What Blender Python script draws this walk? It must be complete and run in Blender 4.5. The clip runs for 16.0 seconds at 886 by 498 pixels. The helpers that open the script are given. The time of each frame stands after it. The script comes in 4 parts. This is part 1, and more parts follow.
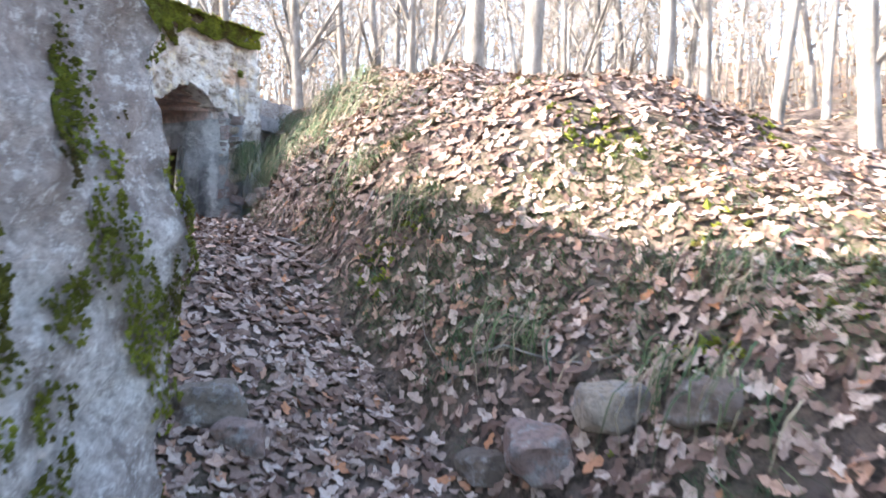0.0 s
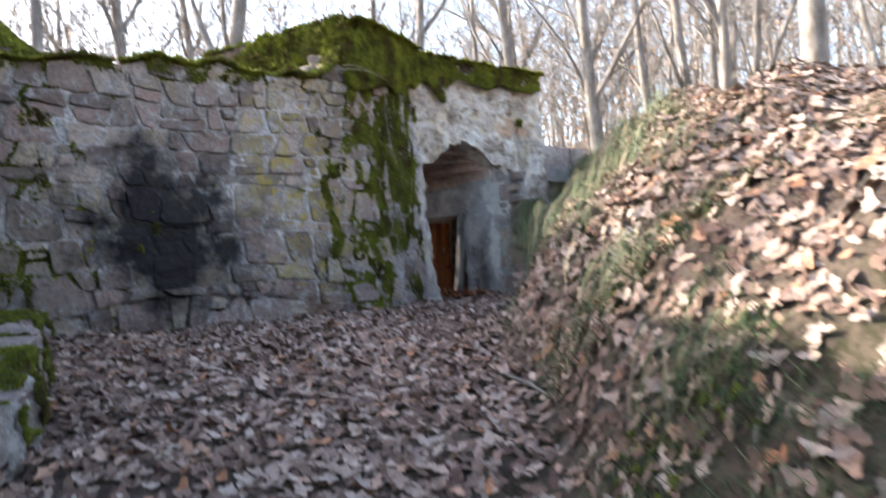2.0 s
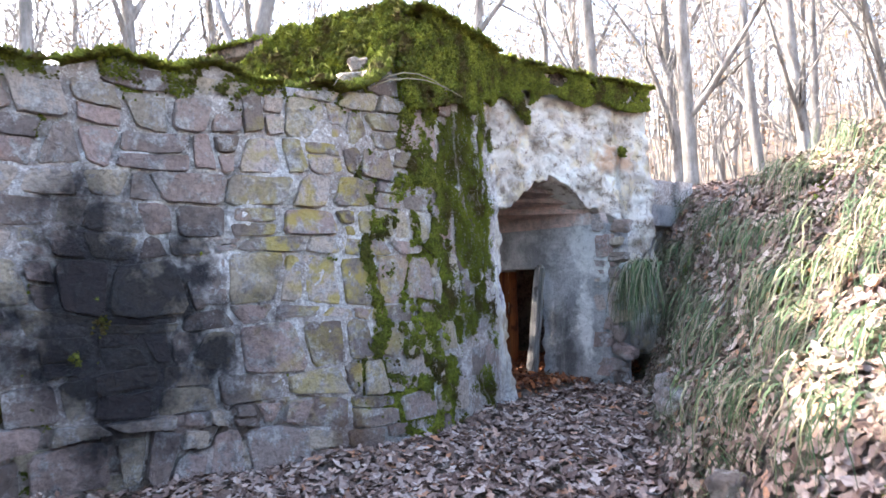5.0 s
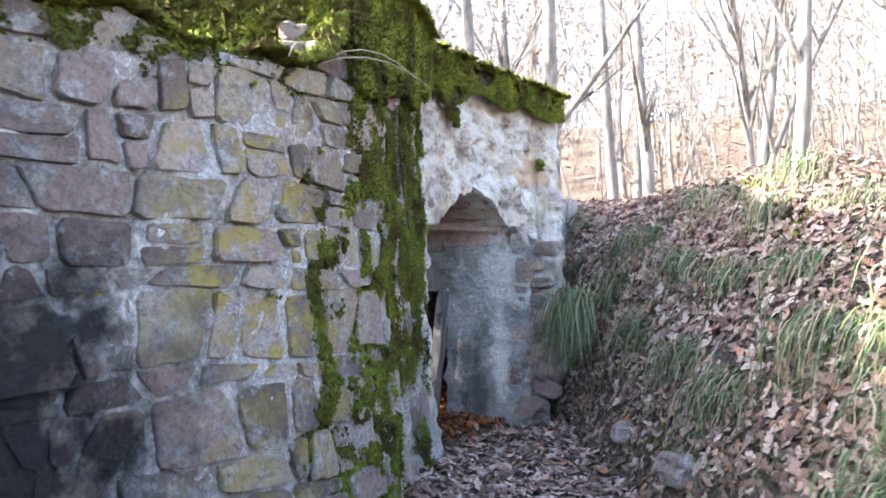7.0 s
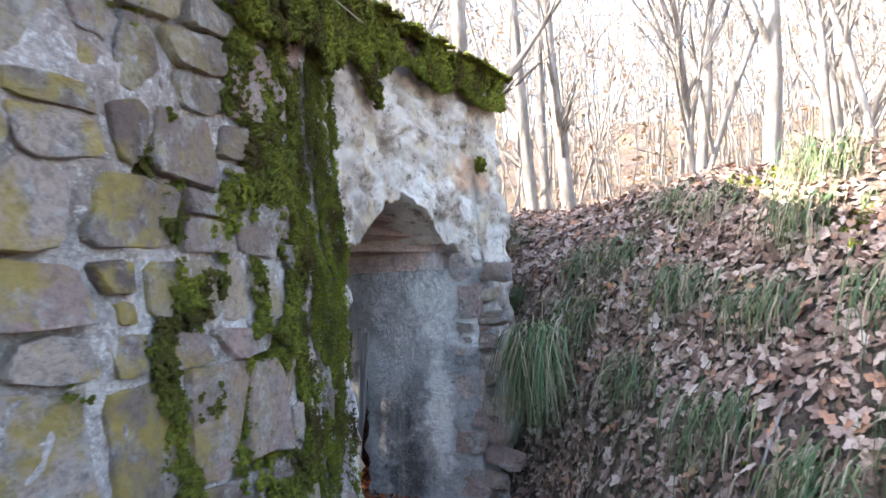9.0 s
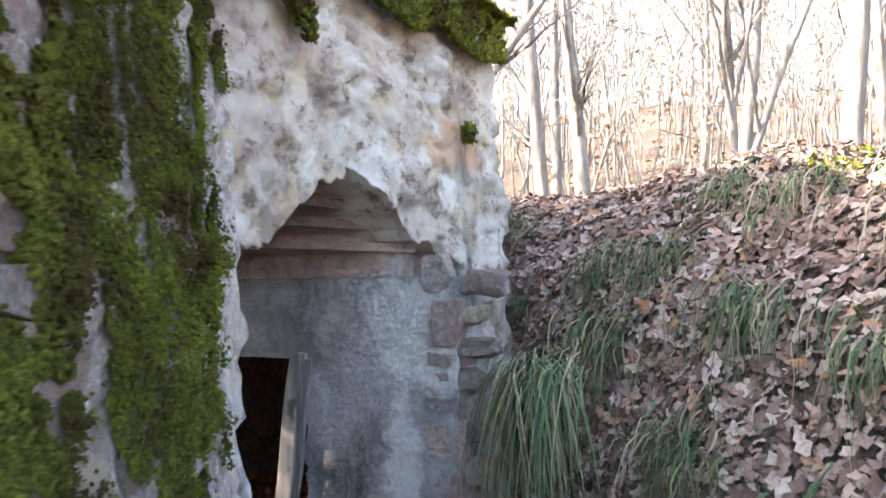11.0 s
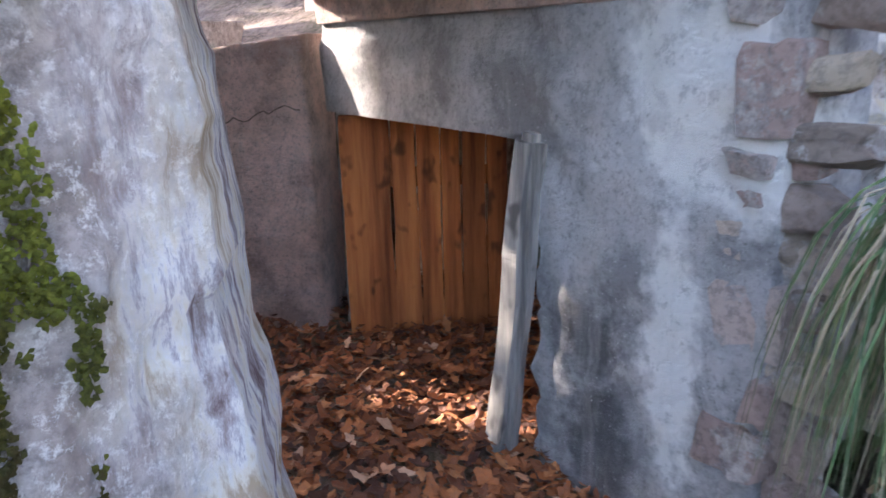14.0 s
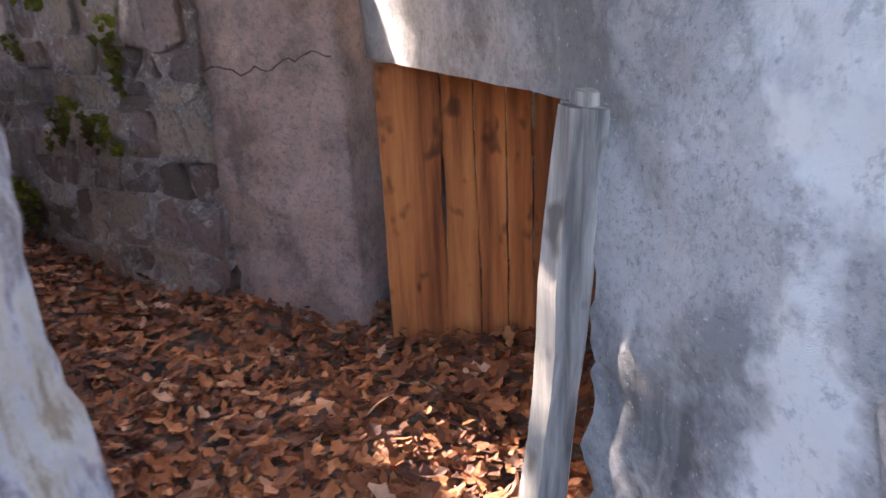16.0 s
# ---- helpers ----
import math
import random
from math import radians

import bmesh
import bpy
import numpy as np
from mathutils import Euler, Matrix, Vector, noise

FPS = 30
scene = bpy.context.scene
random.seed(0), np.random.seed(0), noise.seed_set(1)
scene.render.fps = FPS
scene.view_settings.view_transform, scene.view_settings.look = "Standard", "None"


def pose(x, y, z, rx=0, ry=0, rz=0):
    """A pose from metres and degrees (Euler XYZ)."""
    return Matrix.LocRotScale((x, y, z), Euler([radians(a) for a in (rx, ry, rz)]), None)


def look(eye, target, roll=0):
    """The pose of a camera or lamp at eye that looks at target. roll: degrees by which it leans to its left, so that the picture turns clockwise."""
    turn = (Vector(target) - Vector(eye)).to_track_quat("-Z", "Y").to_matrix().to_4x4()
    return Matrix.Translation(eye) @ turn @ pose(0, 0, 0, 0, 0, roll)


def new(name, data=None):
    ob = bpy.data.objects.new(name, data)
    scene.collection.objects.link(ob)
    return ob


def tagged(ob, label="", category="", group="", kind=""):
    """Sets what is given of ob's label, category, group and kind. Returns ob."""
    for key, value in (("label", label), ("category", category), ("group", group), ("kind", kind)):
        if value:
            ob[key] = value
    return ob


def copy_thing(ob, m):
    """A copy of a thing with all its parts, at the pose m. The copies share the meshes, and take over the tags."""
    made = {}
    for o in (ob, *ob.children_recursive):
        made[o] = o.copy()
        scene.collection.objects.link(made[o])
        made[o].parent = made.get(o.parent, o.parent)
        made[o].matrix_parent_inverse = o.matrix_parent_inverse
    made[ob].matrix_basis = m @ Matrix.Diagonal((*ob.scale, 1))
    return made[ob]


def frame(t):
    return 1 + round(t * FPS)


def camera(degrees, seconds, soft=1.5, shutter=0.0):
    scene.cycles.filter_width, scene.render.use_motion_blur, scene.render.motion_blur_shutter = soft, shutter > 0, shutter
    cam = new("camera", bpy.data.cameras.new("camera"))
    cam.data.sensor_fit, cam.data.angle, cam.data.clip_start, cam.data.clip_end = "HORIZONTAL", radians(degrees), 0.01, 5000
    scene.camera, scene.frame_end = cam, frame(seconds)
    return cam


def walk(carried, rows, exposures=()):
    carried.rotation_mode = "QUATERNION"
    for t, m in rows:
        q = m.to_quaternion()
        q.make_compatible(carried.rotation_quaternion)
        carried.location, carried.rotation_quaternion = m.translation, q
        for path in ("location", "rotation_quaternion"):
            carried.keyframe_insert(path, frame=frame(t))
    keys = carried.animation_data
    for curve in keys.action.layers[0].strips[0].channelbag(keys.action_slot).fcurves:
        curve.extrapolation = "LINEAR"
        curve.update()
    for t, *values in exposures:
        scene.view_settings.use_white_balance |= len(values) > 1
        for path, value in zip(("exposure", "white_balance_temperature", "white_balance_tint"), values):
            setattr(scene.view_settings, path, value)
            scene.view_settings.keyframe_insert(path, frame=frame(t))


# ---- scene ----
cam = camera(61.8, 16.0, shutter=0.4)
METRES, EYE, TILT, LEAN, TURN = 12.5, 1.5, 0.0, 0.0, 0.0
ROWS = [
    (0.0, 0.0, 0.0, 0.0, -0.0, 0.0, -0.0),
    (0.5, 0.0076, 0.0437, 0.0099, 4.02, 0.35, -0.14),
    (1.0, 0.0094, 0.0914, 0.0166, 6.98, -1.08, 1.06),
    (1.5, 0.0111, 0.1326, 0.0246, 14.9, -0.82, 1.48),
    (2.0, 0.0034, 0.1629, 0.0401, 25.18, 3.26, 3.16),
    (2.5, -0.0185, 0.1938, 0.0483, 29.0, 8.05, 3.24),
    (3.0, -0.0398, 0.2234, 0.0597, 32.67, 5.77, 4.0),
    (5.5, -0.1404, 0.3336, 0.1182, 23.94, 2.13, -1.09),
    (6.0, -0.1762, 0.3369, 0.1243, 16.34, 2.33, 0.24),
    (6.5, -0.2025, 0.3485, 0.1279, 12.58, 2.54, -1.03),
    (7.0, -0.23, 0.3784, 0.1315, 10.2, 2.75, -0.31),
    (7.5, -0.2567, 0.4044, 0.1353, 7.15, 2.15, 3.99),
    (8.0, -0.2637, 0.4351, 0.138, 3.37, 1.81, 0.27),
    (8.5, -0.2619, 0.4715, 0.1416, 2.43, 3.46, -0.64),
    (9.0, -0.2712, 0.5077, 0.1427, 1.37, 4.03, 1.97),
    (11.5, -0.2495, 0.6462, 0.1625, 2.98, 1.27, -0.32),
    (12.0, -0.2432, 0.6704, 0.1656, 10.75, -6.35, -1.03),
    (12.5, -0.2452, 0.6967, 0.1626, 13.74, -9.01, 1.36),
    (13.0, -0.2416, 0.7218, 0.1603, 20.25, -11.49, 2.09),
    (13.5, -0.2352, 0.7416, 0.1582, 28.09, -14.48, 0.74),
    (14.0, -0.238, 0.7575, 0.1525, 34.21, -15.7, 1.52),
    (14.5, -0.2441, 0.7737, 0.1512, 37.48, -16.6, 4.36),
    (15.0, -0.2483, 0.791, 0.149, 41.78, -17.76, 3.23),
    (15.5, -0.2484, 0.8105, 0.1493, 46.22, -18.5, 2.14),
    (16.0, -0.2581, 0.8295, 0.1445, 45.35, -19.0, 2.46),
]
walk(cam, [(t, pose(0, 0, EYE, TILT, LEAN, TURN) @ pose(METRES * x, METRES * y, METRES * z, 90 + pitch, roll, yaw)) for t, x, y, z, yaw, pitch, roll in ROWS],
     [(0.0, 3.0, 6500, 12), (1.0, 2.75, 6850, 14), (2.0, 2.5, 6850, 12), (3.0, 2.6, 6750, 13), (5.5, 3.42, 6400, 14), (9.0, 3.25, 6600, 12), (11.5, 3.5, 6850, 13), (12.5, 3.9, 6850, 15), (14.0, 4.05, 6650, 18), (15.0, 4.15, 6600, 20), (16.0, 4.5, 6800, 21)])

# ---- world and sun ----
SUN_TO = Vector((-0.96, -0.12, 0.50)).normalized()
world = bpy.data.worlds.new("sky")
scene.world = world
world.use_nodes = True
wn = world.node_tree
sky = wn.nodes.new("ShaderNodeTexSky")
sky.sky_type = "NISHITA"
sky.sun_disc = False
sky.sun_elevation = math.asin(SUN_TO.z)
sky.sun_rotation = math.atan2(SUN_TO.x, SUN_TO.y)
sky.air_density, sky.dust_density = 1.0, 3.0
wn.links.new(sky.outputs[0], wn.nodes["Background"].inputs[0])
wn.nodes["Background"].inputs[1].default_value = 0.15
sun = new("sun", bpy.data.lights.new("sun", "SUN"))
sun.data.energy, sun.data.angle, sun.data.color = 5.0, radians(0.6), (1.0, 0.93, 0.82)
sun.matrix_world = look(SUN_TO * 30, (0, 0, 0))


# ---- materials ----
class Nodes:
    """A small wrapper for node materials."""

    def __init__(self, name, rough=0.9, metal=0.0):
        self.mat = bpy.data.materials.new(name)
        self.mat.use_nodes = True
        self.t = self.mat.node_tree
        self.b = self.t.nodes["Principled BSDF"]
        self.b.inputs["Roughness"].default_value = rough
        self.b.inputs["Metallic"].default_value = metal
        self.b.inputs["Specular IOR Level"].default_value = 0.25
        self.pos = self.t.nodes.new("ShaderNodeNewGeometry").outputs["Position"]

    def put(self, a, sock):
        if isinstance(a, (int, float)):
            sock.default_value = a
        elif isinstance(a, tuple):
            sock.default_value = (*a, 1) if len(sock.default_value) == 4 and len(a) == 3 else a
        else:
            self.t.links.new(a, sock)

    def noise(self, scale, detail=4, rough=0.6, stretch=None):
        n = self.t.nodes.new("ShaderNodeTexNoise")
        n.inputs["Scale"].default_value, n.inputs["Detail"].default_value, n.inputs["Roughness"].default_value = scale, detail, rough
        v = self.pos
        if stretch:
            v = self.vec("MULTIPLY", self.pos, stretch)
        self.t.links.new(v, n.inputs["Vector"])
        return n.outputs["Fac"]

    def vec(self, op, a, b):
        n = self.t.nodes.new("ShaderNodeVectorMath")
        n.operation = op
        self.put(a, n.inputs[0]), self.put(b, n.inputs[1])
        return n.outputs["Value"] if op in ("LENGTH", "DISTANCE", "DOT_PRODUCT") else n.outputs[0]

    def math(self, op, a, b=0.0):
        n = self.t.nodes.new("ShaderNodeMath")
        n.operation = op
        self.put(a, n.inputs[0]), self.put(b, n.inputs[1])
        return n.outputs[0]

    def ramp(self, fac, stops):
        n = self.t.nodes.new("ShaderNodeValToRGB")
        e = n.color_ramp.elements
        while len(e) < len(stops):
            e.new(0.5)
        for i, (p, c) in enumerate(stops):
            e[i].position, e[i].color = p, (*c, 1) if isinstance(c, tuple) else (c, c, c, 1)
        self.t.links.new(fac, n.inputs[0])
        return n.outputs[0]

    def mix(self, fac, a, b, mode="MIX"):
        n = self.t.nodes.new("ShaderNodeMix")
        n.data_type, n.blend_type = "RGBA", mode
        self.put(fac, n.inputs[0]), self.put(a, n.inputs[6]), self.put(b, n.inputs[7])
        return n.outputs[2]

    def blob(self, centre, size, soft=0.35, scale=5.0):
        """A stain with a ragged outline: 1 inside, 0 outside."""
        d = self.vec("SUBTRACT", self.pos, centre)
        d = self.vec("LENGTH", self.vec("DIVIDE", d, size), (0, 0, 0))
        d = self.math("ADD", d, self.math("MULTIPLY", self.math("SUBTRACT", self.noise(scale), 0.5), 1.6))
        return self.ramp(d, [(max(0.0, 0.75 - soft), 1.0), (0.75 + soft * 0.3, 0.0)])

    def random(self):
        return self.t.nodes.new("ShaderNodeObjectInfo").outputs["Random"]

    def island(self):
        return self.t.nodes.new("ShaderNodeNewGeometry").outputs["Random Per Island"]

    def bump(self, height, dist=0.02, strength=0.6):
        n = self.t.nodes.new("ShaderNodeBump")
        n.inputs["Distance"].default_value, n.inputs["Strength"].default_value = dist, strength
        self.t.links.new(height, n.inputs["Height"])
        self.t.links.new(n.outputs[0], self.b.inputs["Normal"])

    def colour(self, c):
        self.put(c, self.b.inputs["Base Color"])
        return self.mat


def wall_stains(m, c):
    """Soot, lichen, lime and damp on the masonry, with outlines of their own."""
    soot = m.blob((-4.9, 6.95, 2.72), (1.15, 1.05, 1.15), 0.40, 3.0)
    c = m.mix(m.math("MULTIPLY", soot, 0.93), c, (0.012, 0.012, 0.017))
    lime = m.blob((-4.2, 10.4, 2.75), (0.75, 0.6, 1.5), 0.4, 4.0)
    run = m.ramp(m.noise(6, 10, 0.7, (1, 1, 0.3)), [(0.39, (0.20, 0.13, 0.13)), (0.43, (0.42, 0.35, 0.36)), (0.465, (0.62, 0.59, 0.62)), (0.49, (0.92, 0.90, 0.88)), (0.54, (0.90, 0.85, 0.74)), (0.60, (0.56, 0.44, 0.30))])
    c = m.mix(m.math("MULTIPLY", lime, 0.95), c, run)
    rust = m.blob((-4.2, 8.15, 1.85), (0.2, 0.2, 0.3), 0.3, 6.0)
    return m.mix(m.math("MULTIPLY", rust, 0.6), c, (0.13, 0.05, 0.02))


def make_mortar():
    m = Nodes("lime_mortar", 0.95)
    c = m.ramp(m.noise(6, 8), [(0.36, (0.28, 0.24, 0.22)), (0.46, (0.58, 0.53, 0.51)), (0.55, (0.70, 0.66, 0.64)), (0.66, (0.84, 0.81, 0.79))])
    c = m.mix(m.ramp(m.noise(45, 5), [(0.4, 0.0), (0.75, 0.5)]), c, (0.16, 0.14, 0.13))
    c = m.mix(m.ramp(m.noise(1.3, 5), [(0.45, 0.0), (0.58, 0.6)]), c, (0.36, 0.27, 0.23))
    c = m.mix(m.ramp(m.noise(24, 10, 0.85), [(0.40, 0.75), (0.52, 0.0)]), c, (0.27, 0.235, 0.22))
    c = m.mix(m.ramp(m.noise(31, 8, 0.8), [(0.52, 0.0), (0.62, 0.85)]), c, (0.88, 0.86, 0.84))
    m.bump(m.math("ADD", m.noise(70, 9, 0.8), m.math("MULTIPLY", m.noise(16, 5, 0.7), 2.0)), 0.035, 0.9)
    return m.colour(wall_stains(m, c))


def make_stone(joined=False):
    m = Nodes("field_stone", 0.88)
    r = m.island() if joined else m.random()
    c = m.ramp(r, [(0.0, (0.20, 0.15, 0.13)), (0.2, (0.38, 0.30, 0.265)), (0.4, (0.50, 0.36, 0.32)), (0.55, (0.25, 0.20, 0.18)), (0.75, (0.54, 0.45, 0.34)), (1.0, (0.62, 0.50, 0.46))])
    c = m.mix(m.ramp(m.noise(5.5, 9, 0.75), [(0.505, 0.0), (0.56, 0.85)]), c, m.ramp(m.noise(17, 8, 0.75), [(0.4, (0.30, 0.26, 0.25)), (0.6, (0.62, 0.59, 0.57))]))
    c = m.mix(m.ramp(m.noise(38, 6, 0.7), [(0.48, 0.0), (0.62, 0.4)]), c, (0.11, 0.09, 0.08))
    lichen = m.math("MULTIPLY", m.blob((-4.2, 8.1, 3.2), (0.85, 0.85, 1.7), 0.5, 2.5), m.ramp(m.noise(7, 6), [(0.45, 0.0), (0.58, 0.85)]))
    c = m.mix(lichen, c, (0.50, 0.385, 0.11))
    m.bump(m.math("ADD", m.noise(55, 9, 0.8), m.math("MULTIPLY", m.noise(11, 4, 0.6), 2.0)), 0.05, 1.0)
    return m.colour(wall_stains(m, c))


def make_render_coat():
    m = Nodes("pale_weathered_render", 0.95)
    c = m.ramp(m.noise(3.5, 8), [(0.38, (0.36, 0.30, 0.25)), (0.47, (0.66, 0.60, 0.54)), (0.6, (0.82, 0.79, 0.75))])
    c = m.mix(m.ramp(m.noise(12, 7, 0.7), [(0.53, 0.0), (0.64, 0.65)]), c, (0.33, 0.28, 0.26))
    c = m.mix(m.ramp(m.noise(1.7, 6, 0.7), [(0.47, 0.0), (0.6, 0.4)]), c, (0.44, 0.37, 0.33))
    c = m.mix(m.ramp(m.noise(4.2, 7, 0.7), [(0.53, 0.0), (0.60, 0.6)]), c, (0.68, 0.56, 0.36))
    c = m.mix(m.ramp(m.noise(7, 9, 0.8), [(0.40, 0.8), (0.45, 0.0)]), c, (0.20, 0.15, 0.12))
    c = m.mix(m.blob((-3.2, 11.6, 4.2), (0.35, 0.45, 0.22), 0.3, 5), c, (0.62, 0.42, 0.30))
    m.bump(m.noise(22, 9, 0.8), 0.045, 0.9)
    return m.colour(c)


def make_concrete(tint=(1, 1, 1), name="board_marked_concrete"):
    m = Nodes(name, 0.9)
    c = m.ramp(m.noise(3.0, 9, 0.7), [(0.40, (0.30 * tint[0], 0.295 * tint[1], 0.30 * tint[2])), (0.5, (0.48 * tint[0], 0.47 * tint[1], 0.475 * tint[2])), (0.62, (0.60 * tint[0], 0.585 * tint[1], 0.59 * tint[2]))])
    c = m.mix(m.ramp(m.noise(60, 6, 0.8), [(0.52, 0.0), (0.66, 0.6)]), c, (0.13, 0.12, 0.115))
    c = m.mix(m.ramp(m.noise(9, 6), [(0.55, 0.0), (0.75, 0.4)]), c, (0.62, 0.61, 0.60))
    for centre, size in (((-3.84, 11.52, 2.5), (0.2, 0.25, 0.26)), ((-3.82, 11.5, 2.12), (0.24, 0.25, 0.32))):
        c = m.mix(m.math("MULTIPLY", m.blob(centre, size, 0.35, 9), 0.8), c, (0.075, 0.075, 0.08))
    for centre, size in (((-3.5, 11.38, 3.32), (0.36, 0.5, 0.36)), ((-3.3, 11.3, 3.1), (0.6, 0.5, 0.22)), ((-3.55, 11.4, 2.5), (0.14, 0.3, 0.6))):
        c = m.mix(m.math("MULTIPLY", m.blob(centre, size, 0.3, 9), 0.9), c, (0.90, 0.89, 0.87))
    c = m.mix(m.ramp(m.noise(13, 10, 0.82), [(0.40, 0.4), (0.47, 0.0)]), c, (0.20 * tint[0], 0.195 * tint[1], 0.20 * tint[2]))
    c = m.mix(m.ramp(m.noise(75, 6, 0.7), [(0.62, 0.0), (0.68, 0.8)]), c, (0.72, 0.71, 0.70))
    streak = m.ramp(m.noise(9, 5, 0.6, (1, 1, 0.07)), [(0.56, 0.0), (0.7, 0.35)])
    c = m.mix(streak, c, (0.60, 0.57, 0.54))
    m.bump(m.math("ADD", m.noise(55, 9, 0.8), m.math("MULTIPLY", m.noise(9, 5, 0.6), 1.5)), 0.06, 1.0)
    return m.colour(c)


def make_moss():
    m = Nodes("green_moss", 1.0)
    c = m.ramp(m.noise(4.5, 6), [(0.38, (0.13, 0.09, 0.03)), (0.45, (0.20, 0.21, 0.03)), (0.53, (0.30, 0.345, 0.045)), (0.64, (0.44, 0.47, 0.065))])
    c = m.mix(m.ramp(m.noise(1.6, 5, 0.7), [(0.50, 0.0), (0.64, 0.6)]), c, (0.13, 0.105, 0.035))
    c = m.mix(m.ramp(m.island(), [(0.0, 0.0), (0.6, 0.2), (1.0, 0.65)]), c, (0.055, 0.06, 0.014))
    c = m.mix(m.ramp(m.noise(70, 4), [(0.4, 0.0), (0.7, 0.6)]), c, (0.03, 0.035, 0.006))
    m.bump(m.noise(160, 6, 0.8), 0.02, 1.0)
    m.b.inputs["Subsurface Weight"].default_value = 0.0
    return m.colour(c)


def make_soil():
    m = Nodes("dark_soil_with_litter", 1.0)
    c = m.ramp(m.noise(7, 8, 0.7), [(0.38, (0.05, 0.038, 0.030)), (0.5, (0.13, 0.10, 0.085)), (0.62, (0.24, 0.19, 0.165))])
    c = m.mix(m.ramp(m.noise(1.1, 5), [(0.5, 0.0), (0.66, 0.6)]), c, (0.085, 0.10, 0.03))
    c = m.mix(m.ramp(m.noise(30, 5, 0.7), [(0.45, 0.0), (0.6, 0.85)]), c, (0.25, 0.185, 0.15))
    m.bump(m.noise(25, 9, 0.8), 0.08, 1.0)
    return m.colour(c)


def make_leaf(name, stops, joined=True):
    m = Nodes(name, 0.75)
    c = m.ramp(m.island() if joined else m.random(), stops)
    c = m.mix(m.ramp(m.noise(60, 4), [(0.45, 0.0), (0.7, 0.4)]), c, (0.10, 0.06, 0.045))
    m.bump(m.noise(120, 3), 0.006, 0.4)
    return m.colour(c)


def make_wood(name, stops, rings=(11, 11, 0.7)):
    m = Nodes(name, 0.75)
    c = m.ramp(m.noise(1.0, 7, 0.65, rings), stops)
    c = m.mix(m.ramp(m.noise(10, 2, 0.5, (1, 1, 0.6)), [(0.60, 0.0), (0.69, 0.75)]), c, tuple(v * 0.3 for v in stops[0][1]))
    r = m.ramp(m.random(), [(0.0, 0.72), (1.0, 1.15)])
    c = m.mix(1.0, c, r, "MULTIPLY")
    m.bump(m.noise(1.0, 7, 0.7, (rings[0] * 3, rings[1] * 3, rings[2] * 2)), 0.008, 0.6)
    return m.colour(c)


def make_bark():
    m = Nodes("grey_bark", 0.95)
    c = m.ramp(m.noise(5, 7, 0.7, (1, 1, 0.35)), [(0.3, (0.10, 0.09, 0.08)), (0.5, (0.23, 0.21, 0.195)), (0.72, (0.42, 0.40, 0.385))])
    m.bump(m.noise(30, 7, 0.75, (1, 1, 0.25)), 0.03, 0.8)
    return m.colour(c)


def make_grass():
    m = Nodes("sedge_blades", 0.6)
    c = m.ramp(m.island(), [(0.0, (0.025, 0.055, 0.022)), (0.45, (0.05, 0.09, 0.035)), (0.75, (0.09, 0.13, 0.05)), (1.0, (0.20, 0.20, 0.10))])
    return m.colour(c)


MORTAR, STONE, STONE_JOINED, COAT, CONCRETE = make_mortar(), make_stone(), make_stone(True), make_render_coat(), make_concrete()
PINK_CONCRETE = make_concrete((1.5, 1.12, 0.96), "pinkish_board_marked_concrete")
STRAW = make_leaf("dry_sedge_blades", [(0.0, (0.16, 0.13, 0.085)), (1.0, (0.36, 0.31, 0.22))])
MOSS, SOIL, BARK, GRASS = make_moss(), make_soil(), make_bark(), make_grass()
PALE_LEAF = [(0.0, (0.09, 0.052, 0.042)), (0.25, (0.17, 0.11, 0.085)), (0.55, (0.27, 0.19, 0.158)), (0.88, (0.46, 0.37, 0.32)), (1.0, (0.36, 0.16, 0.08))]
RED_LEAF = [(0.0, (0.04, 0.013, 0.008)), (0.3, (0.11, 0.034, 0.013)), (0.7, (0.22, 0.068, 0.02)), (0.94, (0.33, 0.13, 0.05)), (1.0, (0.40, 0.24, 0.16))]
LEAVES, LEAF_ONE = make_leaf("dry_oak_leaves", PALE_LEAF), make_leaf("dry_oak_leaf", PALE_LEAF, False)
RED_LEAVES, RED_ONE = make_leaf("rust_oak_leaves", RED_LEAF), make_leaf("rust_oak_leaf", RED_LEAF, False)
PLANK = make_wood("reddish_brown_planks", [(0.34, (0.12, 0.032, 0.011)), (0.47, (0.25, 0.078, 0.024)), (0.66, (0.42, 0.155, 0.05))])
GREY_WOOD = make_wood("grey_weathered_timber", [(0.36, (0.08, 0.075, 0.073)), (0.5, (0.20, 0.185, 0.17)), (0.66, (0.40, 0.35, 0.29))])
BROWN_TWIG = make_leaf("tan_hanging_leaves", [(0.0, (0.22, 0.12, 0.06)), (1.0, (0.42, 0.26, 0.15))])


# ---- helpers of shape ----
def mesh_object(name, verts, faces, mats, parent=None, smooth=False, label=""):
    me = bpy.data.meshes.new(name)
    me.from_pydata(verts, [], faces)
    for mt in mats if isinstance(mats, (list, tuple)) else [mats]:
        me.materials.append(mt)
    if smooth:
        me.polygons.foreach_set("use_smooth", [True] * len(me.polygons))
    me.update()
    ob = new(name, me)
    ob.parent = parent
    if label:
        ob["label"] = label
    return ob


def thing(name, label, category, at=(0, 0, 0), group="", kind=""):
    ob = new(name)
    ob.location = at
    return tagged(ob, label, category, group, kind)


def lerp(table, x):
    return float(np.interp(x, [a for a, _ in table], [b for _, b in table]))


def bumpy(p, scale, amount):
    return amount * noise.fractal(Vector(p) * scale, 0.9, 2.1, 4)


